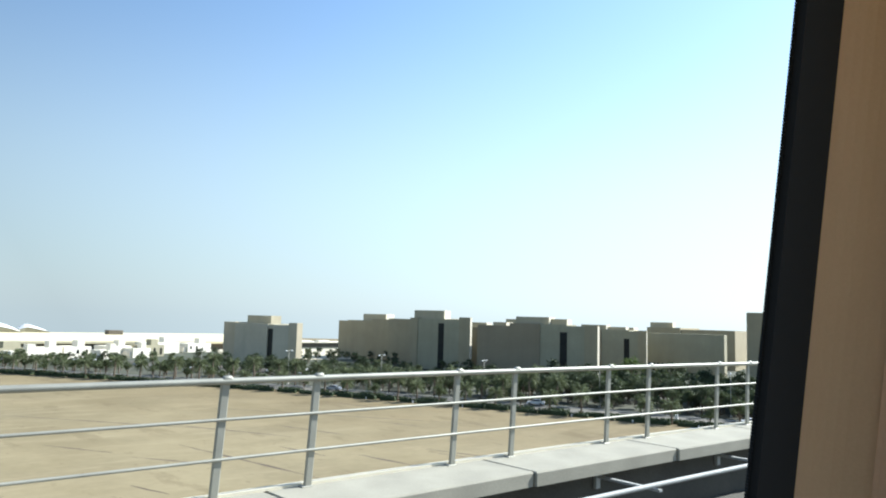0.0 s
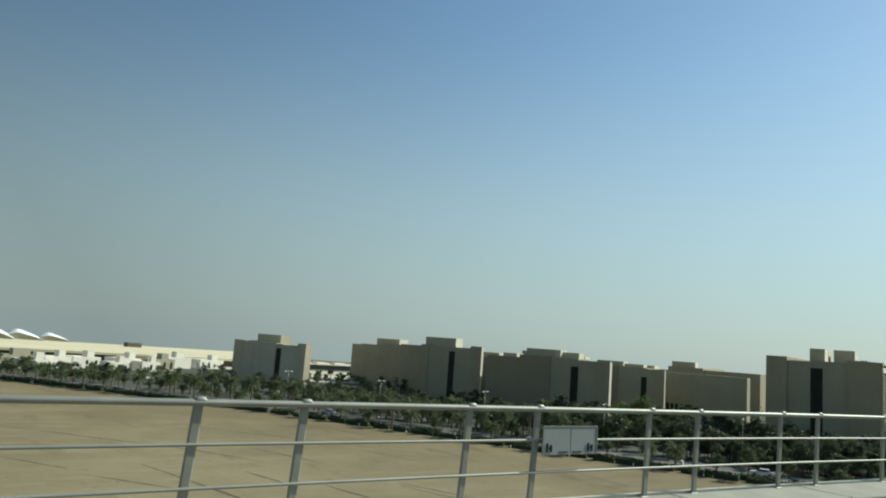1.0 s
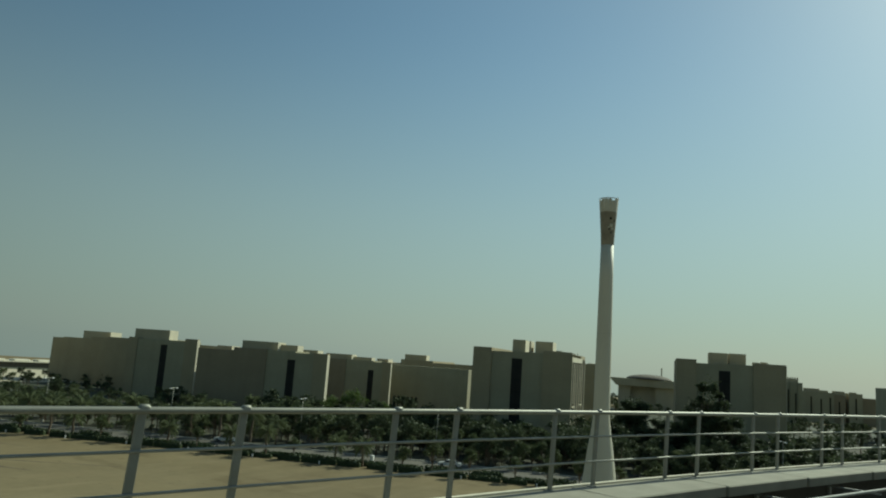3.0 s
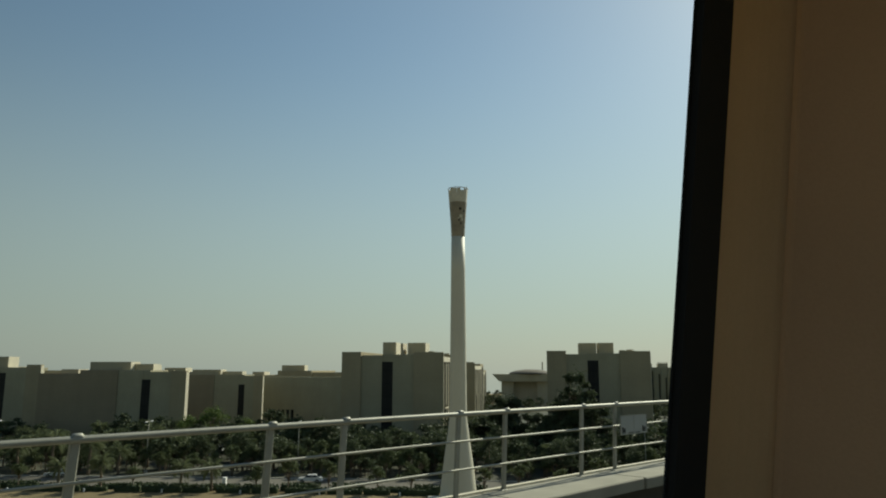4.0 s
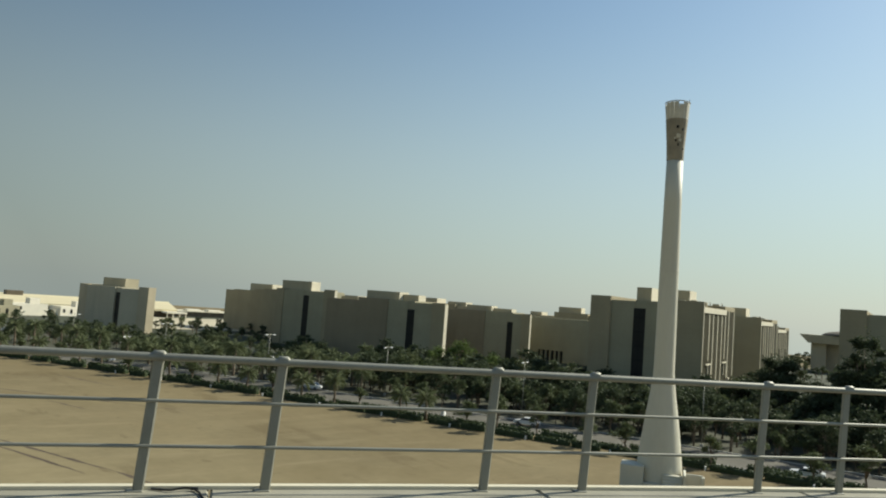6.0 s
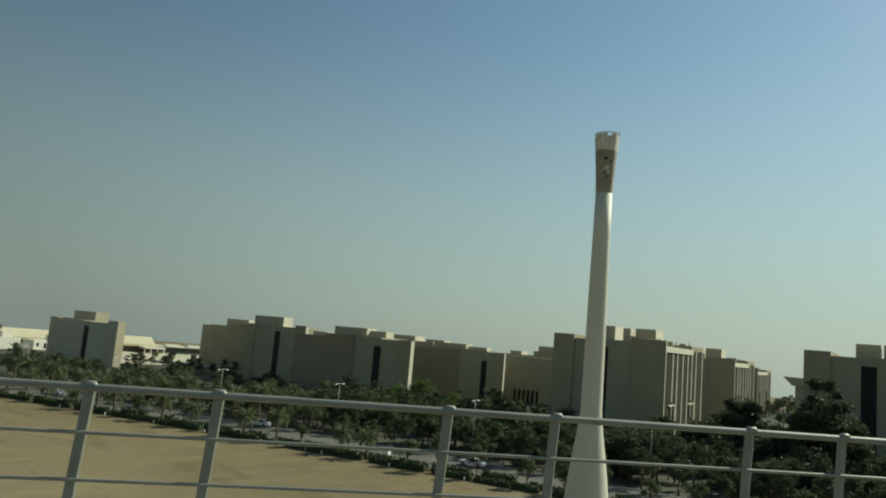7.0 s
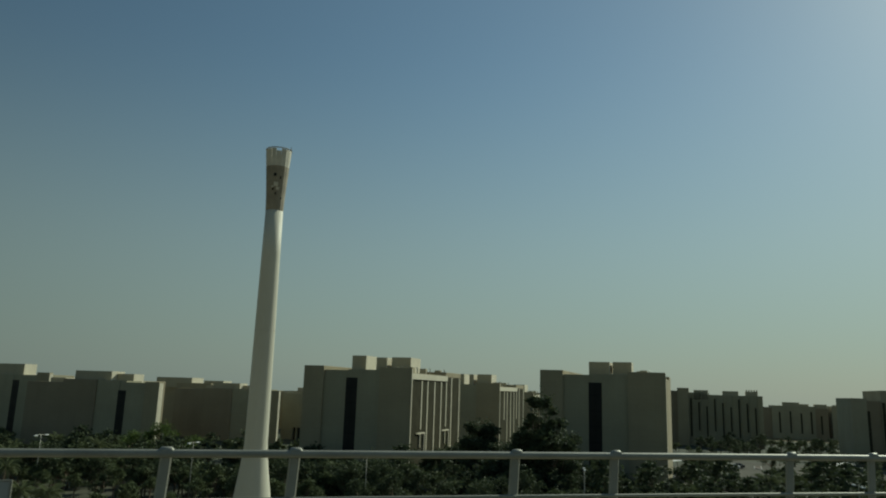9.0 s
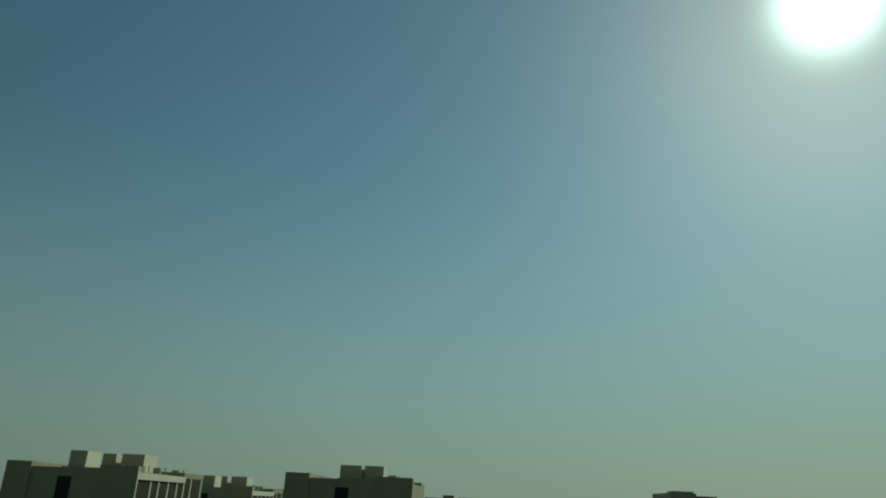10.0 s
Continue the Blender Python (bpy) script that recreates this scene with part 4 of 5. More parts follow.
def palm_mesh(seed, hgt, fronds, length):
    r = random.Random(seed)
    trunk = Mesh()
    pts, rad = [], []
    bend = r.uniform(-0.3, 0.3)
    for k in range(13):
        z = hgt * k / 12
        pts.append((bend * (k / 12) ** 2, 0.1 * math.sin(k), z))
        rad.append(0.26 - 0.07 * k / 12 + (0.03 if k % 2 else 0))
    trunk.tube(pts, rad, 9)
    crown = Mesh()
    top = Vector(pts[-1])
    for i in range(fronds):
        a = i * 2.399 + r.uniform(-0.2, 0.2)
        rise = math.radians(82 - 105 * (i / fronds) + r.uniform(-9, 9))
        L = length * r.uniform(0.85, 1.1)
        out = Vector((math.cos(a), math.sin(a), 0))
        side = Vector((-math.sin(a), math.cos(a), 0))
        p, el = top.copy(), rise
        pts2 = [p.copy()]
        n = 9
        for k in range(n):
            el -= math.radians(7 + 1.1 * k)
            p = p + (out * math.cos(el) + Vector((0, 0, 1)) * math.sin(el)) * (L / n)
            pts2.append(p.copy())
        for k in range(1, n):
            q, d = pts2[k], (pts2[k + 1] - pts2[k - 1]).normalized()
            ll = 0.62 * math.sin(math.pi * (0.12 + 0.85 * k / n)) + 0.1
            for sgn in (-1, 1):
                for h in (0.0, 0.5):
                    b = q + d * (L / n) * h
                    tip = b + side * sgn * ll * r.uniform(0.8, 1.1) + d * ll * 0.55 + Vector((0, 0, -0.22 * ll + r.uniform(-0.1, 0.1)))
                    crown.add([b - d * 0.035, b + d * 0.035, tip], [(0, 1, 2)])
        crown.add([pts2[0] + side * 0.05, pts2[0] - side * 0.05, pts2[5], pts2[8]], [(0, 1, 2), (1, 2, 3)])
    return trunk.data("trunk", TRUNK, True), crown.data("crown", PALM)


def tree_mesh(seed, hgt, width, leaves, mat, clear=0.35, leaf=0.34, clumps=9, taper=0.75):
    r = random.Random(seed)
    trunk = Mesh()
    stem = [(0, 0, 0), (0.08, 0.03, hgt * clear * 0.5), (0.0, 0.1, hgt * clear), (0.1, 0.1, hgt * 0.7)]
    trunk.tube(stem, [0.05 * hgt ** 0.75, 0.04 * hgt ** 0.75, 0.033 * hgt ** 0.75, 0.02], 8)
    blobs = []
    for k in range(clumps + r.randint(-1, 2)):
        a, f = r.uniform(0, math.tau), r.random()
        d = math.sqrt(r.random()) * 0.42 * width * (1.0 - taper * max(0.0, f - 0.35) / 0.65)
        c = Vector((math.cos(a) * d, math.sin(a) * d, hgt * (clear + 0.12 + (0.8 - clear) * f)))
        s = r.uniform(0.4, 1.0) * 0.24 * width * (9 / clumps) ** 0.33 * (1.15 - 0.45 * c.z / hgt)
        blobs.append((c, Vector((s * r.uniform(0.8, 1.2), s * r.uniform(0.8, 1.2), s * r.uniform(0.5, 0.9)))))
        trunk.tube([(0, 0.05, hgt * clear * r.uniform(0.75, 1.0)), tuple(c * 0.5 + Vector((0, 0, hgt * clear * 0.45))), tuple(c)], [0.022 * hgt ** 0.7, 0.014 * hgt ** 0.7, 0.01], 5)
    blobs.append((Vector((0, 0, hgt * 0.82)), Vector((0.2 * width, 0.2 * width, hgt * 0.16))))
    crown = Mesh()
    for k in range(leaves):
        c, s = r.choice(blobs)
        v = Vector((r.gauss(0, 1), r.gauss(0, 1), r.gauss(0, 1))).normalized() * min(1.4, 0.4 + abs(r.gauss(0.4, 0.34)))
        p = c + Vector((v.x * s.x, v.y * s.y, v.z * s.z))
        a = Vector((r.gauss(0, 1), r.gauss(0, 1), r.gauss(0, 0.6))).normalized() * leaf * r.uniform(0.6, 1.3)
        b = a.cross(Vector((r.gauss(0, 1), r.gauss(0, 1), r.gauss(0, 1)))).normalized() * leaf * r.uniform(0.35, 0.7)
        crown.add([p - a * 0.5, p + b * 0.5, p + a, p - b * 0.5], [(0, 1, 2, 3)])
    return trunk.data("trunk", TRUNK, True), crown.data("crown", mat)


PALMS = [palm_mesh(1, 5.0, 30, 3.5), palm_mesh(2, 6.2, 32, 3.7), palm_mesh(3, 4.3, 28, 3.4)]
TREES = [tree_mesh(4, 6.5, 6.0, 1100, LEAF_A, leaf=0.4), tree_mesh(5, 7.5, 7.0, 1300, LEAF_B, leaf=0.4), tree_mesh(6, 5.5, 6.2, 1000, LEAF_A, 0.3, 0.4), tree_mesh(7, 9.0, 7.5, 1500, LEAF_B, 0.25, 0.4), tree_mesh(8, 6.0, 4.6, 900, LEAF_A, 0.4, 0.36)]
FAR_TREES = [tree_mesh(34, 6.5, 6.0, 400, LEAF_A, 0.35, 0.64), tree_mesh(35, 7.5, 7.0, 460, LEAF_B, 0.35, 0.66), tree_mesh(36, 5.5, 6.2, 380, LEAF_A, 0.3, 0.64), tree_mesh(37, 9.0, 7.5, 520, LEAF_B, 0.25, 0.7), tree_mesh(38, 6.0, 4.6, 330, LEAF_A, 0.4, 0.58)]
FRESH = tree_mesh(9, 8.0, 8.5, 1500, LEAF_C, 0.25)
TALL = [tree_mesh(10, 20.0, 11.4, 13000, LEAF_B, 0.08, 0.56, 48, 0.5), tree_mesh(12, 14.5, 12.0, 12000, LEAF_B, 0.08, 0.54, 40, 0.45)]


def plant(data, x, y, kind, scale=1.0):
    palm = kind == "palm"
    o = thing("date_palm" if palm else "tree", {"palm": "date palm with a shaggy trunk and drooping grey-green fronds", "tree": "dusty olive-green broadleaf tree on a bare trunk",
              "fresh": "bright green broadleaf tree before the buildings", "tall": "tall dense dark-green tree beside a building"}[kind], "palm" if palm else "tree",
              group="date palms" if palm else "garden trees", m=pose(x, y, 0, 0, 0, rnd.uniform(0, 360)) @ Matrix.Diagonal((scale, scale, scale * rnd.uniform(0.93, 1.08), 1)))
    part("trunk", data[0], None, o)
    part("crown", data[1], None, o)


GROVE = []


def far_tree(x, y, scale):
    GROVE.append((rnd.choice(FAR_TREES), pose(x, y, 0, 0, 0, rnd.uniform(0, 360)) @ Matrix.Diagonal((scale, scale, scale * rnd.uniform(0.93, 1.08), 1))))


def grove():
    """The trees too far off to tell apart, as one mesh."""
    verts, mats, n = [], [], 0
    me = bpy.data.meshes.new("grove")
    for m in (TRUNK, LEAF_A, LEAF_B):
        me.materials.append(m)
    faces = []
    for (trunk, crown), m in GROVE:
        for d in (trunk, crown):
            co = np.empty(len(d.vertices) * 3)
            d.vertices.foreach_get("co", co)
            a = np.array(m)
            verts.append(co.reshape(-1, 3) @ a[:3, :3].T + a[:3, 3])
            faces += [tuple(i + n for i in p.vertices) for p in d.polygons]
            slot = {TRUNK.name: 0, LEAF_A.name: 1, LEAF_B.name: 2}[d.materials[0].name]
            mats += [slot] * len(d.polygons)
            n += len(d.vertices)
    me.from_pydata(np.concatenate(verts).tolist(), [], faces)
    me.polygons.foreach_set("material_index", mats)
    me.update()
    tagged(new("grove", me), "dusty green trees massed between the buildings", "trees", kind="stuff")


def clear_of_walls(x, y):
    for ox, oy, w, d in ((201.8, 90.6, 28, 40), (227.7, 41.6, 28, 40), (*uv(-21.5, -10, 210.5, 218.2), 31, 20), (*uv(-41, -10, 205.2, 148.0), 48, 20), (138.4, 296.7, 38, 20), (*uv(-97.5, 30, 210.5, 218.2), 62, 30)):
        a = radians(FRONT)
        px, py = x - ox, y - oy
        u, v = px * math.sin(a) - py * math.cos(a), px * math.cos(a) + py * math.sin(a)
        if -2.5 < u < w + 2.5 and -2.5 < v < d:
            return False
    return True


# the row at the sand's edge over a clipped hedge: palms and small trees in turn, then small trees alone
s, k = 70.0, 0
while s < 560:
    p, t = on_edge(s, 2.4 + rnd.uniform(-0.4, 0.4))
    if s < 440 and (k % 5 in (0, 3) if s < 330 else k % 3 != 1):
        plant(rnd.choice(PALMS), p.x, p.y, "palm", rnd.uniform(0.85, 1.05))
    else:
        plant(TREES[rnd.choice((0, 2, 4))], p.x, p.y, "tree", rnd.uniform(0.7, 0.95))
    s += rnd.uniform(5.5, 8.5) if s > 300 else rnd.uniform(3.4, 5.0)
    k += 1
# palms beyond the road, and broadleaf trees past the mast
s = 40.0
while s < 560:
    p, t = on_edge(s, 19.5 + rnd.uniform(-0.8, 0.8))
    if s < 410:
        plant(rnd.choice(PALMS), p.x, p.y, "palm", rnd.uniform(0.9, 1.15) if s > 270 else rnd.uniform(0.7, 0.9))
    else:
        plant(rnd.choice(TREES), p.x, p.y, "tree", rnd.uniform(0.75, 1.0))
    s += rnd.uniform(5.5, 8.5)
# the garden between road and buildings
for _ in range(560):
    s, off = rnd.uniform(270, 560), 23 + 70 * rnd.random() ** 1.3
    p, t = on_edge(s, off)
    f = float(np.interp(s, (320, 400), (0.62, 1.0)))
    if clear_of_walls(p.x, p.y):
        if rnd.random() < (0.2 if s < 400 else 0.04):
            plant(rnd.choice(PALMS), p.x, p.y, "palm", f * rnd.uniform(0.85, 1.15))
        else:
            (far_tree(p.x, p.y, f * rnd.uniform(0.75, 1.15)) if off > 36 else plant(rnd.choice(TREES), p.x, p.y, "tree", f * rnd.uniform(0.75, 1.1)))
for _ in range(260):
    s, off = rnd.uniform(370, 600), rnd.uniform(20.5, 50)
    p, t = on_edge(s, off)
    if clear_of_walls(p.x, p.y):
        (plant(rnd.choice(TREES), p.x, p.y, "tree", rnd.uniform(0.6, 0.9)) if off < 25 else far_tree(p.x, p.y, rnd.uniform(0.7, 1.0)))
for _ in range(60):
    x, y = rnd.uniform(158, 226), rnd.uniform(212, 292)
    if clear_of_walls(x, y):
        far_tree(x, y, rnd.uniform(0.5, 0.75))
# low growth under the trees
for _ in range(420):
    s, off = rnd.uniform(300, 600), rnd.uniform(18.5, 60)
    p, t = on_edge(s, off)
    if clear_of_walls(p.x, p.y):
        far_tree(p.x, p.y, rnd.uniform(0.3, 0.55))
# lower planting before the villas and round the lone block
for _ in range(120):
    s, off = rnd.uniform(60, 285), 22 + 60 * rnd.random() ** 1.6
    p, t = on_edge(s, off)
    if clear_of_walls(p.x, p.y) and p.y < 316:
        if rnd.random() < 0.3:
            plant(rnd.choice(PALMS), p.x, p.y, "palm", rnd.uniform(0.55, 0.8))
        else:
            far_tree(p.x, p.y, rnd.uniform(0.5, 0.85) if s < 235 else rnd.uniform(0.6, 0.95))
for k in range(11):
    plant(rnd.choice(PALMS), 181 + 6.2 * k + rnd.uniform(-1.6, 1.6), rnd.uniform(306, 314), "palm", rnd.uniform(0.5, 0.68))
plant(TALL[0], 199, 27, "tall")
plant(TALL[0], 200.5, 30, "tall", 0.85)
plant(TALL[0], 196.5, 29, "tall", 0.75)
plant(TALL[1], 214, 49, "tall")
plant(TALL[1], 219, 52, "tall", 0.85)
plant(TALL[1], 208, 40, "tall", 0.8)
plant(TALL[1], 205, 33, "tall", 0.75)
plant(TALL[1], 202, 31, "tall", 1.0)
plant(TALL[1], 196, 23, "tall", 0.95)
plant(TALL[1], 206, 25, "tall", 0.9)
plant(TALL[1], 200, 37, "tall", 0.6)
plant(FRESH, 183, 117, "fresh", 1.35)
plant(FRESH, 179, 121, "fresh", 1.2)
plant(FRESH, 188, 110, "fresh", 1.05)
def off_sightline(x, y, half=5.5):
    """Clear of the camera's line of sight into the parking lot."""
    d = Vector((0.976, 0.217))
    q = Vector((x - 232, y - 0.5))
    return x < 205 or abs(q.x * d.y - q.y * d.x) > half


for _ in range(70):
    x, y, q = rnd.uniform(176, 250), rnd.uniform(-70, 12), rnd.uniform(0.75, 1.2)
    if off_sightline(x, y):
        far_tree(x, y, q)
for _ in range(60):
    far_tree(rnd.uniform(250, 345), rnd.uniform(-80, -16), rnd.uniform(0.7, 1.1))
# single trees on the islands of the parking lot
for x, y, q in ((253, 22, 0.85), (259, 24, 0.7), (273, 19, 1.0), (278, 22, 0.9), (256, -4, 0.75), (297, 5.5, 1.0), (301, 1, 0.9), (290, -6, 0.9), (311, -8, 1.0), (246, 14, 0.8)):
    plant(TREES[1], x, y, "tree", q)
for _ in range(190):
    far_tree(rnd.uniform(348, 440), rnd.uniform(-75, 60), rnd.uniform(0.5, 0.85))
for _ in range(26):
    x, y = rnd.uniform(196, 228), rnd.uniform(56, 66)
    if clear_of_walls(x, y):
        far_tree(x, y, rnd.uniform(0.9, 1.3))
for _ in range(110):
    far_tree(rnd.uniform(330, 520), rnd.uniform(50, 175), rnd.uniform(0.6, 1.0))
grove()


def hedge_mesh(seed, length):
    r = random.Random(seed)
    me = Mesh()
    me.chamfer_box(0.1, length - 0.1, -0.55, 0.55, 0, 0.72, 0.2)
    for k in range(int(150 * length / 6)):
        p = Vector((r.uniform(0, length), r.uniform(-0.72, 0.72), r.uniform(0.1, 0.95)))
        if abs(p.y) < 0.5 and p.z < 0.7:
            p.z = r.uniform(0.7, 0.98)
        a = Vector((r.gauss(0, 1), r.gauss(0, 1), r.gauss(0, 1))).normalized() * 0.22
        b = a.cross(Vector((r.gauss(0, 1), r.gauss(0, 1), r.gauss(0, 1)))).normalized() * 0.14
        me.add([p - a, p + b, p + a, p - b], [(0, 1, 2, 3)])
    return me.data("hedge", HEDGE)


HEDGES = [hedge_mesh(21, 7.0), hedge_mesh(22, 6.0), hedge_mesh(23, 4.6)]
for off, gap in ((1.1, (0.1, 0.2, 1.2)), (3.9, (0.6, 1.8, 4.0))):
    s = 70.0
    while s < 560:
        L = rnd.choice((0, 1, 2))
        p, t = on_edge(s, off)
        ob = new("hedge", HEDGES[L])
        ob.matrix_basis = Matrix.Translation(p) @ Matrix.Rotation(t, 4, "Z") @ Matrix.Diagonal((1, rnd.uniform(0.9, 1.3), rnd.uniform(0.9, 1.4), 1))
        tagged(ob, "clipped dark-green hedge along the sand's edge", "hedge", "hedges by the road")
        s += (7.0, 6.0, 4.6)[L] + rnd.choice(gap)


# ---- cars ----
def car_thing(paint):
    o = thing("parked_car", "", "car", group="cars")
    prof = [(-2.2, 0.35), (2.2, 0.35), (2.25, 0.6), (2.1, 0.82), (1.1, 0.95), (0.45, 1.4), (-1.1, 1.44), (-1.75, 1.02), (-2.2, 0.95), (-2.28, 0.6)]
    me = Mesh()
    n = len(prof)
    vs = []
    for yy, squeeze in ((-0.78, 0.97), (-0.88, 1.0), (0.88, 1.0), (0.78, 0.97)):
        for x, z in prof:
            top = max(0.0, (z - 0.95) / 0.5)
            y2 = yy * (1 - 0.2 * top)
            vs.append(Vector((x * squeeze, y2, z)))
    fs = [(j * n + k, j * n + (k + 1) % n, (j + 1) * n + (k + 1) % n, (j + 1) * n + k) for j in range(3) for k in range(n)]
    fs += [tuple(range(n)), tuple(reversed(range(3 * n, 4 * n)))]
    me.add(vs, [tuple(reversed(f)) for f in fs])
    part("body", me, paint, o)
    gl = Mesh()
    for sgn in (-1, 1):
        gl.add([Vector((x, sgn * (0.885 - 0.175 * (z - 0.95) / 0.5), z)) for x, z in ((0.95, 1.0), (0.42, 1.34), (-1.05, 1.37), (-1.55, 1.03))], [(0, 1, 2, 3) if sgn > 0 else (3, 2, 1, 0)])
    part("side_windows", gl, CARGLASS, o)
    part("windscreen", Mesh().add([Vector(p) for p in ((1.06, -0.72, 0.99), (1.06, 0.72, 0.99), (0.5, 0.62, 1.385), (0.5, -0.62, 1.385))], [(0, 1, 2, 3)]), CARGLASS, o)
    part("rear_window", Mesh().add([Vector(p) for p in ((-1.74, -0.7, 1.05), (-1.16, -0.62, 1.425), (-1.16, 0.62, 1.425), (-1.74, 0.7, 1.05))], [(0, 1, 2, 3)]), CARGLASS, o)
    wheel = Mesh().tube([(0, -0.11, 0), (0, 0.11, 0)], 0.33, 14).data("wheel", TYRE)
    hub = Mesh().tube([(0, -0.125, 0), (0, 0.125, 0)], 0.19, 10).data("rim", STEEL)
    for x in (-1.38, 1.4):
        for y in (-0.8, 0.8):
            w = part("wheel", wheel, None, o, m=pose(x, y, 0.33))
            part("rim", hub, None, w)
    for y in (-0.6, 0.6):
        part("headlight", Mesh().chamfer_box(2.14, 2.24, y - 0.18, y + 0.18, 0.62, 0.76, 0.02), WHITE, o)
    return o


CAR_LABELS = ("white saloon car on dusty asphalt", "silver saloon car on dusty asphalt", "dark saloon car on dusty asphalt", "beige saloon car on dusty asphalt")
spots = [(137.4, 114.5, 118), (151.5, 66.0, 112), (112, 168, 118), (160, 22, 108)]
for _ in range(44):
    p, t = on_edge(rnd.uniform(150, 520), rnd.choice((54.5, 61.0, 70.5)) + rnd.uniform(-0.3, 0.3))
    if clear_of_walls(p.x, p.y):
        spots.append((p.x, p.y, math.degrees(t) + 90 + rnd.uniform(-3, 3)))
for k in range(26):
    spots.append((268 + (k % 13) * 4.0, -2 + (k // 13) * 28 - (k % 13) * 0.6, 100 + rnd.uniform(-3, 3)))
first = {}
for i, (x, y, t) in enumerate(spots):
    c = 0 if i == 0 else rnd.choice((0, 0, 0, 1, 1, 2, 3))
    if c not in first:
        first[c] = car_thing(PAINTS[c])
        first[c]["label"] = CAR_LABELS[c]
        first[c].matrix_basis = pose(x, y, 0.05, 0, 0, t)
    else:
        copy_thing(first[c], pose(x, y, 0.05, 0, 0, t))

# ---- shaded car park past the second block ----
lot = Mesh().box(212, 345, -70, 34, -0.3, 0.04)
tagged(part("parking_lot", lot, LOT), "bleached asphalt parking lot with shade canopies", "car park", kind="structure")


def shade_canopy(x, y, turn):
    o = thing("shade_canopy", "white fabric shade canopy on steel posts over parking bays", "canopy", group="shade canopies", m=pose(x, y, 0, 0, 0, turn))
    me = Mesh()
    n = 10
    vs = [Vector((-9 + 18 * i / n, yy, 2.9 + (0.5 if j == 1 else 0) - 0.25 * math.sin(math.pi * ((i * 2) % n) / n))) for j, yy in enumerate((-2.8, 0, 2.8)) for i in range(n + 1)]
    m = n + 1
    fs = [(j * m + i, j * m + i + 1, (j + 1) * m + i + 1, (j + 1) * m + i) for j in range(2) for i in range(n)]
    me.add(vs, fs)
    part("fabric", me, CANOPY, o)
    for x2 in (-8.5, 0, 8.5):
        part("post", Mesh().tube([(x2, 0, 0), (x2, 0, 3.3)], 0.08, 8), STEEL, o)
        part("arm", Mesh().tube([(x2, -2.7, 2.88), (x2, 0, 3.36), (x2, 2.7, 2.88)], 0.05, 6), STEEL, o)


for x, y in ((296, 31), (318, -6), (304, -34)):
    shade_canopy(x, y, -22)


def kerb_island(x, y, length, turn):
    o = thing("kerb_island", "planted traffic island with a pale concrete kerb", "traffic island", group="parking lot islands", m=pose(x, y, 0, 0, 0, turn))
    part("kerb", Mesh().chamfer_box(-length / 2, length / 2, -1.1, 1.1, -0.1, 0.2, 0.08), PAVING, o)
    part("bed", Mesh().chamfer_box(-length / 2 + 0.25, length / 2 - 0.25, -0.85, 0.85, 0.1, 0.24, 0.04), SEAM, o)


for x, y, length in ((273, 19, 9), (278, 23, 7), (297, 5.5, 12), (311, -8, 10), (256, -4, 9), (302, 22, 12), (322, 14, 10), (284, 2, 8)):
    kerb_island(x, y, length, 12)


cabinet = thing("utility_cabinet", "small white utility cabinet beside the hedge", "cabinet", m=pose(143.4, 79.0, 0, 0, 0, 25))
part("plinth", Mesh().chamfer_box(-0.55, 0.55, -0.35, 0.35, -0.1, 0.15, 0.02), PAVING, cabinet)
part("body", Mesh().chamfer_box(-0.5, 0.5, -0.3, 0.3, 0.15, 1.25, 0.03), WHITE, cabinet)
part("door", Mesh().chamfer_box(-0.53, -0.5, -0.26, 0.26, 0.2, 1.2, 0.008), WHITE, cabinet)


def marker_post(s):
    p, t = on_edge(s, 0.15)
    o = thing("marker_post", "short white concrete marker post before the hedge", "marker", group="marker posts", m=Matrix.Translation(p) @ Matrix.Rotation(t, 4, "Z"))
    part("body", Mesh().chamfer_box(-0.11, 0.11, -0.11, 0.11, -0.1, 0.5, 0.02), WHITE, o)
    part("cap", Mesh().chamfer_box(-0.14, 0.14, -0.14, 0.14, 0.5, 0.56, 0.02), WHITE, o)


for k in range(13):
    marker_post(352 + 13.5 * k)


# ---- street lamps ----
def street_lamp(x, y, hgt, turn):
    o = thing("street_lamp", "slender twin-headed street lamp on a grey pole", "street lamp", group="street lamps", m=pose(x, y, 0, 0, 0, turn))
    part("pole", Mesh().tube([(0, 0, 0), (0, 0, hgt * 0.5), (0, 0, hgt)], [0.11, 0.08, 0.05], 10), STEEL, o, smooth=True)
    part("arm", Mesh().tube([(-1.3, 0, hgt - 0.05), (0, 0, hgt + 0.05), (1.3, 0, hgt - 0.05)], 0.04, 6), STEEL, o)
    for x2 in (-1.45, 1.45):
        part("lamp_head", Mesh().chamfer_box(x2 - 0.45, x2 + 0.45, -0.16, 0.16, hgt - 0.16, hgt, 0.05), LAMP, o)
    part("base", Mesh().chamfer_box(-0.25, 0.25, -0.25, 0.25, 0, 0.5, 0.04), PAVING, o)


for x, y in ((95, 219), (110, 190), (123.5, 161), (136.3, 132), (148.5, 103.2), (160.1, 74.8), (166.9, 41.3), (176, 9), (186, -24)):
    street_lamp(x, y, 10.2, 25)

# ---- a loose cable on the kerb ----
cab = thing("cable", "black loose cable with a connector lying on the kerb", "cable")
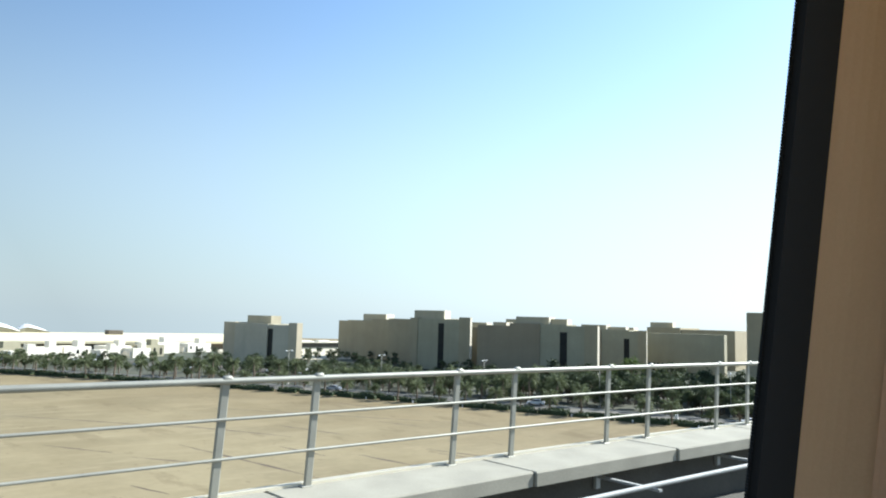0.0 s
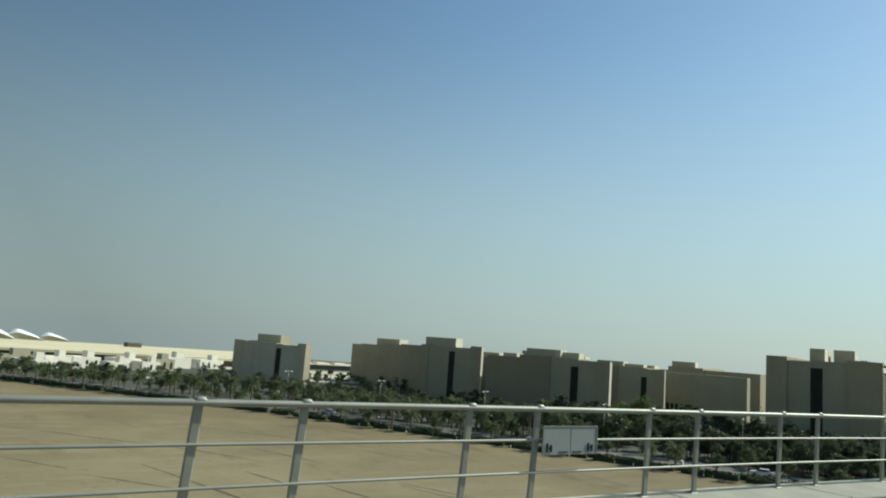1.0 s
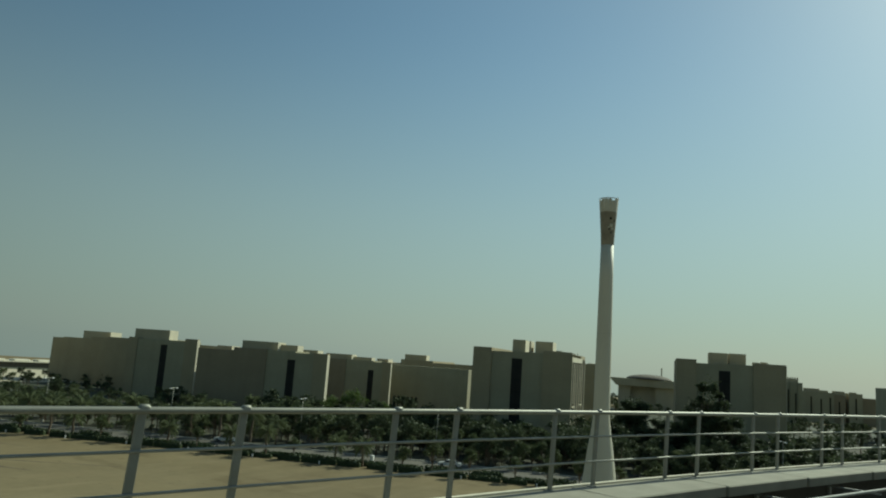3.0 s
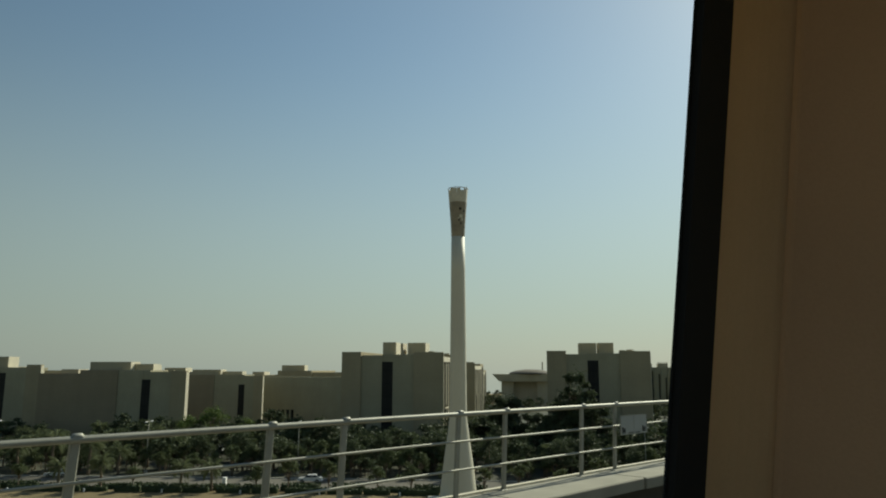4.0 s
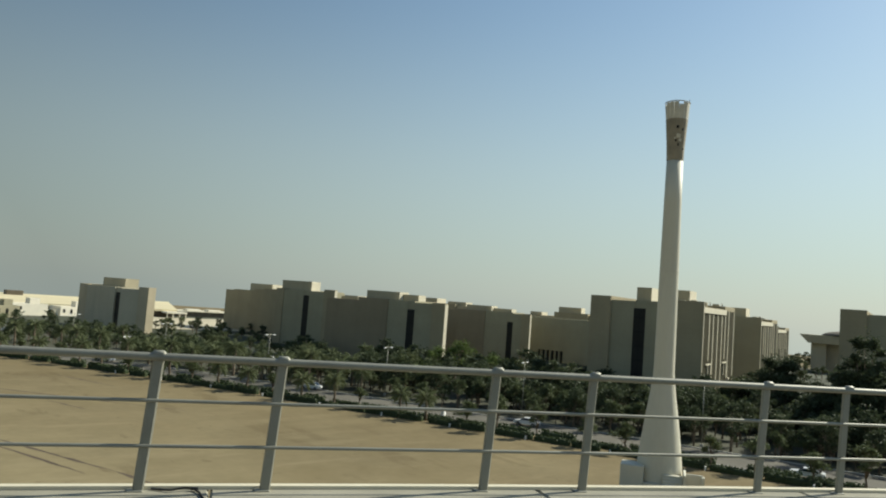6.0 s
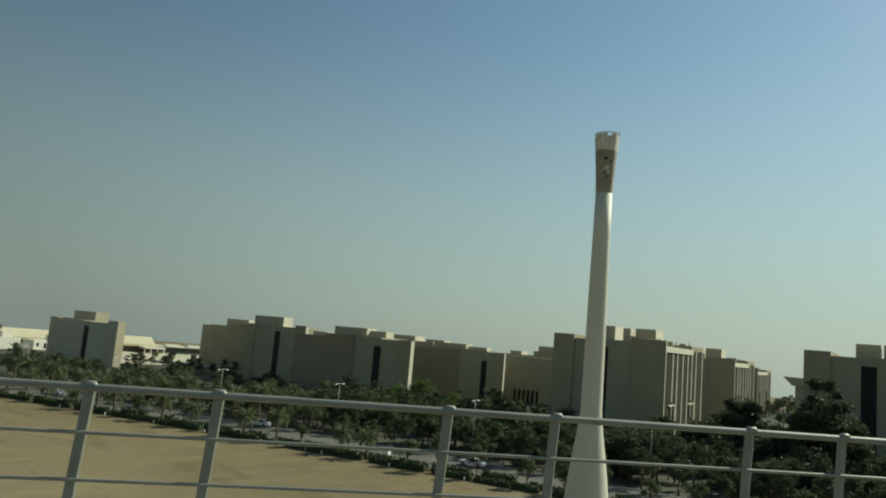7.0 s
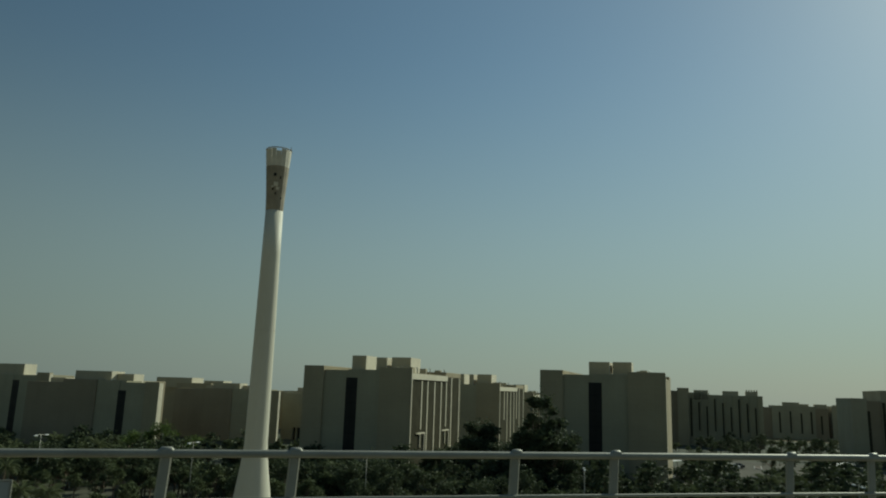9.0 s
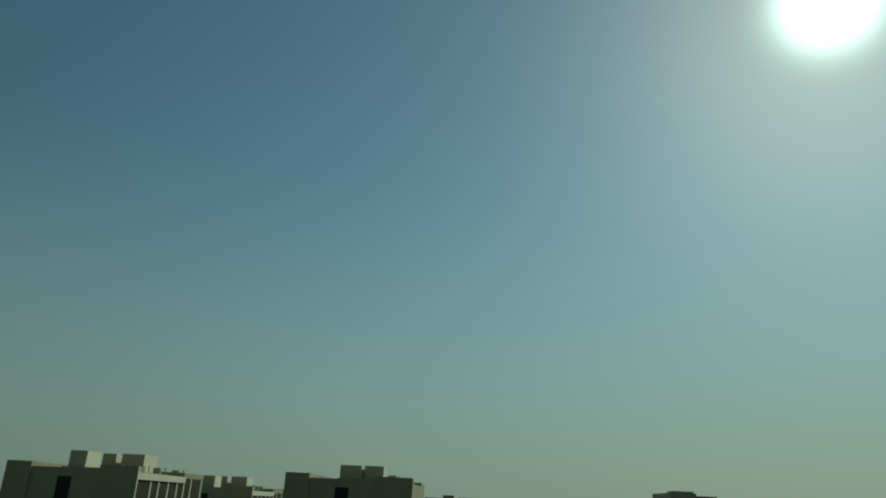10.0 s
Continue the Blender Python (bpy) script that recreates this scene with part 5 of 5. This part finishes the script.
# it leaves the post's foot, bends along the kerb's back edge and runs off towards the track
run = ((57.04, 0.02, 0.012), (57.12, -0.01, 0.012), (57.20, -0.05, 0.02), (57.29, -0.01, 0.03), (57.37, 0.0, 0.022), (57.42, -0.09, 0.012), (57.46, -0.28, 0.011), (57.50, -0.5, 0.011), (57.54, -0.72, 0.011), (57.56, -0.85, 0.006), (57.57, -0.9, -0.15))
part("lead", Mesh().tube([on_line(u, lat, KERB_Z + h) for u, lat, h in run], 0.009, 8), BLACK, cab, smooth=True)
part("connector", Mesh().chamfer_box(-0.03, 0.03, -0.012, 0.012, 0, 0.022, 0.004), BLACK, cab, m=at_line(57.38, -0.02, KERB_Z + 0.012))

# ---- seams and wheel tracks in the sand ----
yard = thing("yard_seams", "dark seams and wheel ruts in the packed sand", "ground marks", kind="structure")
r2 = random.Random(3)
for x0, y0, x1, y1 in ((43.3, 106.7, 48.9, 71.8), (73.7, 82.6, 80.7, 62.1), (80.7, 62.1, 83.0, 53.3), (73.0, 78.7, 77.7, 62.6), (34.1, 100.4, 42.1, 88.4), (85.8, 111.4, 88.9, 101.0), (26.5, 116.8, 33.0, 105.0), (28.1, 83.2, 30.2, 76.6),
                       (27.7, 155.5, 54.5, 118.4), (95.0, 144.4, 100.8, 125.0), (55.5, 96.9, 57.4, 86.5), (62.0, 84.6, 63.8, 73.2), (63.6, 151.2, 102.3, 96.2), (50, 128, 62, 104), (66, 118, 71, 100)):
    a, b = Vector((x0, y0, 0.006)), Vector((x1, y1, 0.006))
    d = (b - a).normalized()
    n = Vector((-d.y, d.x, 0))
    k = max(4, int((b - a).length / 1.5))
    vs, fs = [], []
    for i in range(k + 1):
        p = a.lerp(b, i / k) + n * r2.uniform(-0.08, 0.08)
        w = r2.uniform(0.09, 0.28) * (0.4 + math.sin(math.pi * i / k))
        vs += [p + n * w, p - n * w]
        if i:
            fs.append((2 * i - 2, 2 * i - 1, 2 * i + 1, 2 * i))
    part("seam", Mesh().add(vs, fs), SEAM, yard)

# ---- carriage sections fitted to the camera's view: side wall with window posts, unseen roof, floor, far wall ----
LINING = material("beige_wall_lining", (0.63, 0.42, 0.24), 0.55, spread=0.08, scale=2.0, fine=60, bump=0.05)
LINING_B = material("brown_wall_lining", (0.535, 0.335, 0.20), 0.6, spread=0.1, scale=2.0, fine=60, bump=0.05)
SHELL = material("carriage_shell", (0.45, 0.45, 0.44), 0.4, spread=0.08, scale=1.0)
AISLE, EYE_Z = -6.43, 20.5


def glass_lat(z):
    """The side wall leans in towards its top."""
    return AISLE + 0.55 - 0.12 * (z + 0.275)


def upright(u, plan):
    """A plan of (along, inwards) carried from sill to cantrail, following the wall's lean."""
    me = Mesh()
    zs = (-0.5, 0.0, 0.6, 1.3)
    n = len(plan)
    vs = [on_line(u + a, glass_lat(z) - b, EYE_Z + z) for z in zs for a, b in plan]
    fs = [(i * n + k, i * n + (k + 1) % n, (i + 1) * n + (k + 1) % n, (i + 1) * n + k) for i in range(len(zs) - 1) for k in range(n)]
    fs += [tuple(reversed(range(n))), tuple(range(len(vs) - n, len(vs)))]
    return me.add(vs, fs)


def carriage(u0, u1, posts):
    o = thing("train_carriage", "carriage section fitted to the camera's view, with beige lining and black-edged window posts", "train", group="train carriages")
    wall = lambda z0, z1, t: sweep(u0, u1, [(glass_lat(z0), EYE_Z + z0), (glass_lat(z1), EYE_Z + z1), (glass_lat(z1) + t, EYE_Z + z1), (glass_lat(z0) + t, EYE_Z + z0)], 1.0)
    part("lower_side", wall(-1.3, -0.5, 0.08), SHELL, o)
    part("cantrail", wall(1.3, 1.5, 0.08), SHELL, o)
    # out of view: roof added to shade the posts, far side opened to light them
    part("roof", sweep(u0, u1, [(AISLE - 2.1, EYE_Z + 1.5), (AISLE + 0.47, EYE_Z + 1.5), (AISLE + 0.3, EYE_Z + 1.65), (AISLE - 1.9, EYE_Z + 1.65)], 1.0), LINING, o)
    for z0, z1 in ((-1.3, -0.5), (1.1, 1.5)):
        part("far_side", sweep(u0, u1, [(AISLE - 2.2, EYE_Z + z0), (AISLE - 2.2, EYE_Z + z1), (AISLE - 2.1, EYE_Z + z1), (AISLE - 2.1, EYE_Z + z0)], 1.0), LINING, o)
    part("floor", sweep(u0, u1, [(AISLE - 2.1, EYE_Z - 1.4), (AISLE - 2.1, EYE_Z - 1.3), (AISLE + 0.55, EYE_Z - 1.3), (AISLE + 0.55, EYE_Z - 1.4)], 1.0), BLACK, o)
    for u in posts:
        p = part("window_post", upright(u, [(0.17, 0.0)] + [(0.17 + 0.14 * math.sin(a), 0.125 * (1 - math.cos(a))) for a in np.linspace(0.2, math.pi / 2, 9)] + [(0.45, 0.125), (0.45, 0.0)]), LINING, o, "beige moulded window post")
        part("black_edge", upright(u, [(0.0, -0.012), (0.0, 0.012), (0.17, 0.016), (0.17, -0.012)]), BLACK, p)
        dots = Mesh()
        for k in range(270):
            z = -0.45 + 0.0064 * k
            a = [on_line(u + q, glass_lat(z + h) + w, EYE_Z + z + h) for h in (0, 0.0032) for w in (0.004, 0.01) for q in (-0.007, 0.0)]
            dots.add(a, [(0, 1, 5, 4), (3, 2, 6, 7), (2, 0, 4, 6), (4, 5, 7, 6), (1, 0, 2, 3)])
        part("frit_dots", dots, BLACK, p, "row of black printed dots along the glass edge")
        # depth set so the panel reaches the right edge of the camera's view
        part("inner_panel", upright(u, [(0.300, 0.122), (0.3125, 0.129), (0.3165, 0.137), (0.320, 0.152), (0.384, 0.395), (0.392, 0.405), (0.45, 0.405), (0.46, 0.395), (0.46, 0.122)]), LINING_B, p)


# post places solved from where the camera must see them at set times
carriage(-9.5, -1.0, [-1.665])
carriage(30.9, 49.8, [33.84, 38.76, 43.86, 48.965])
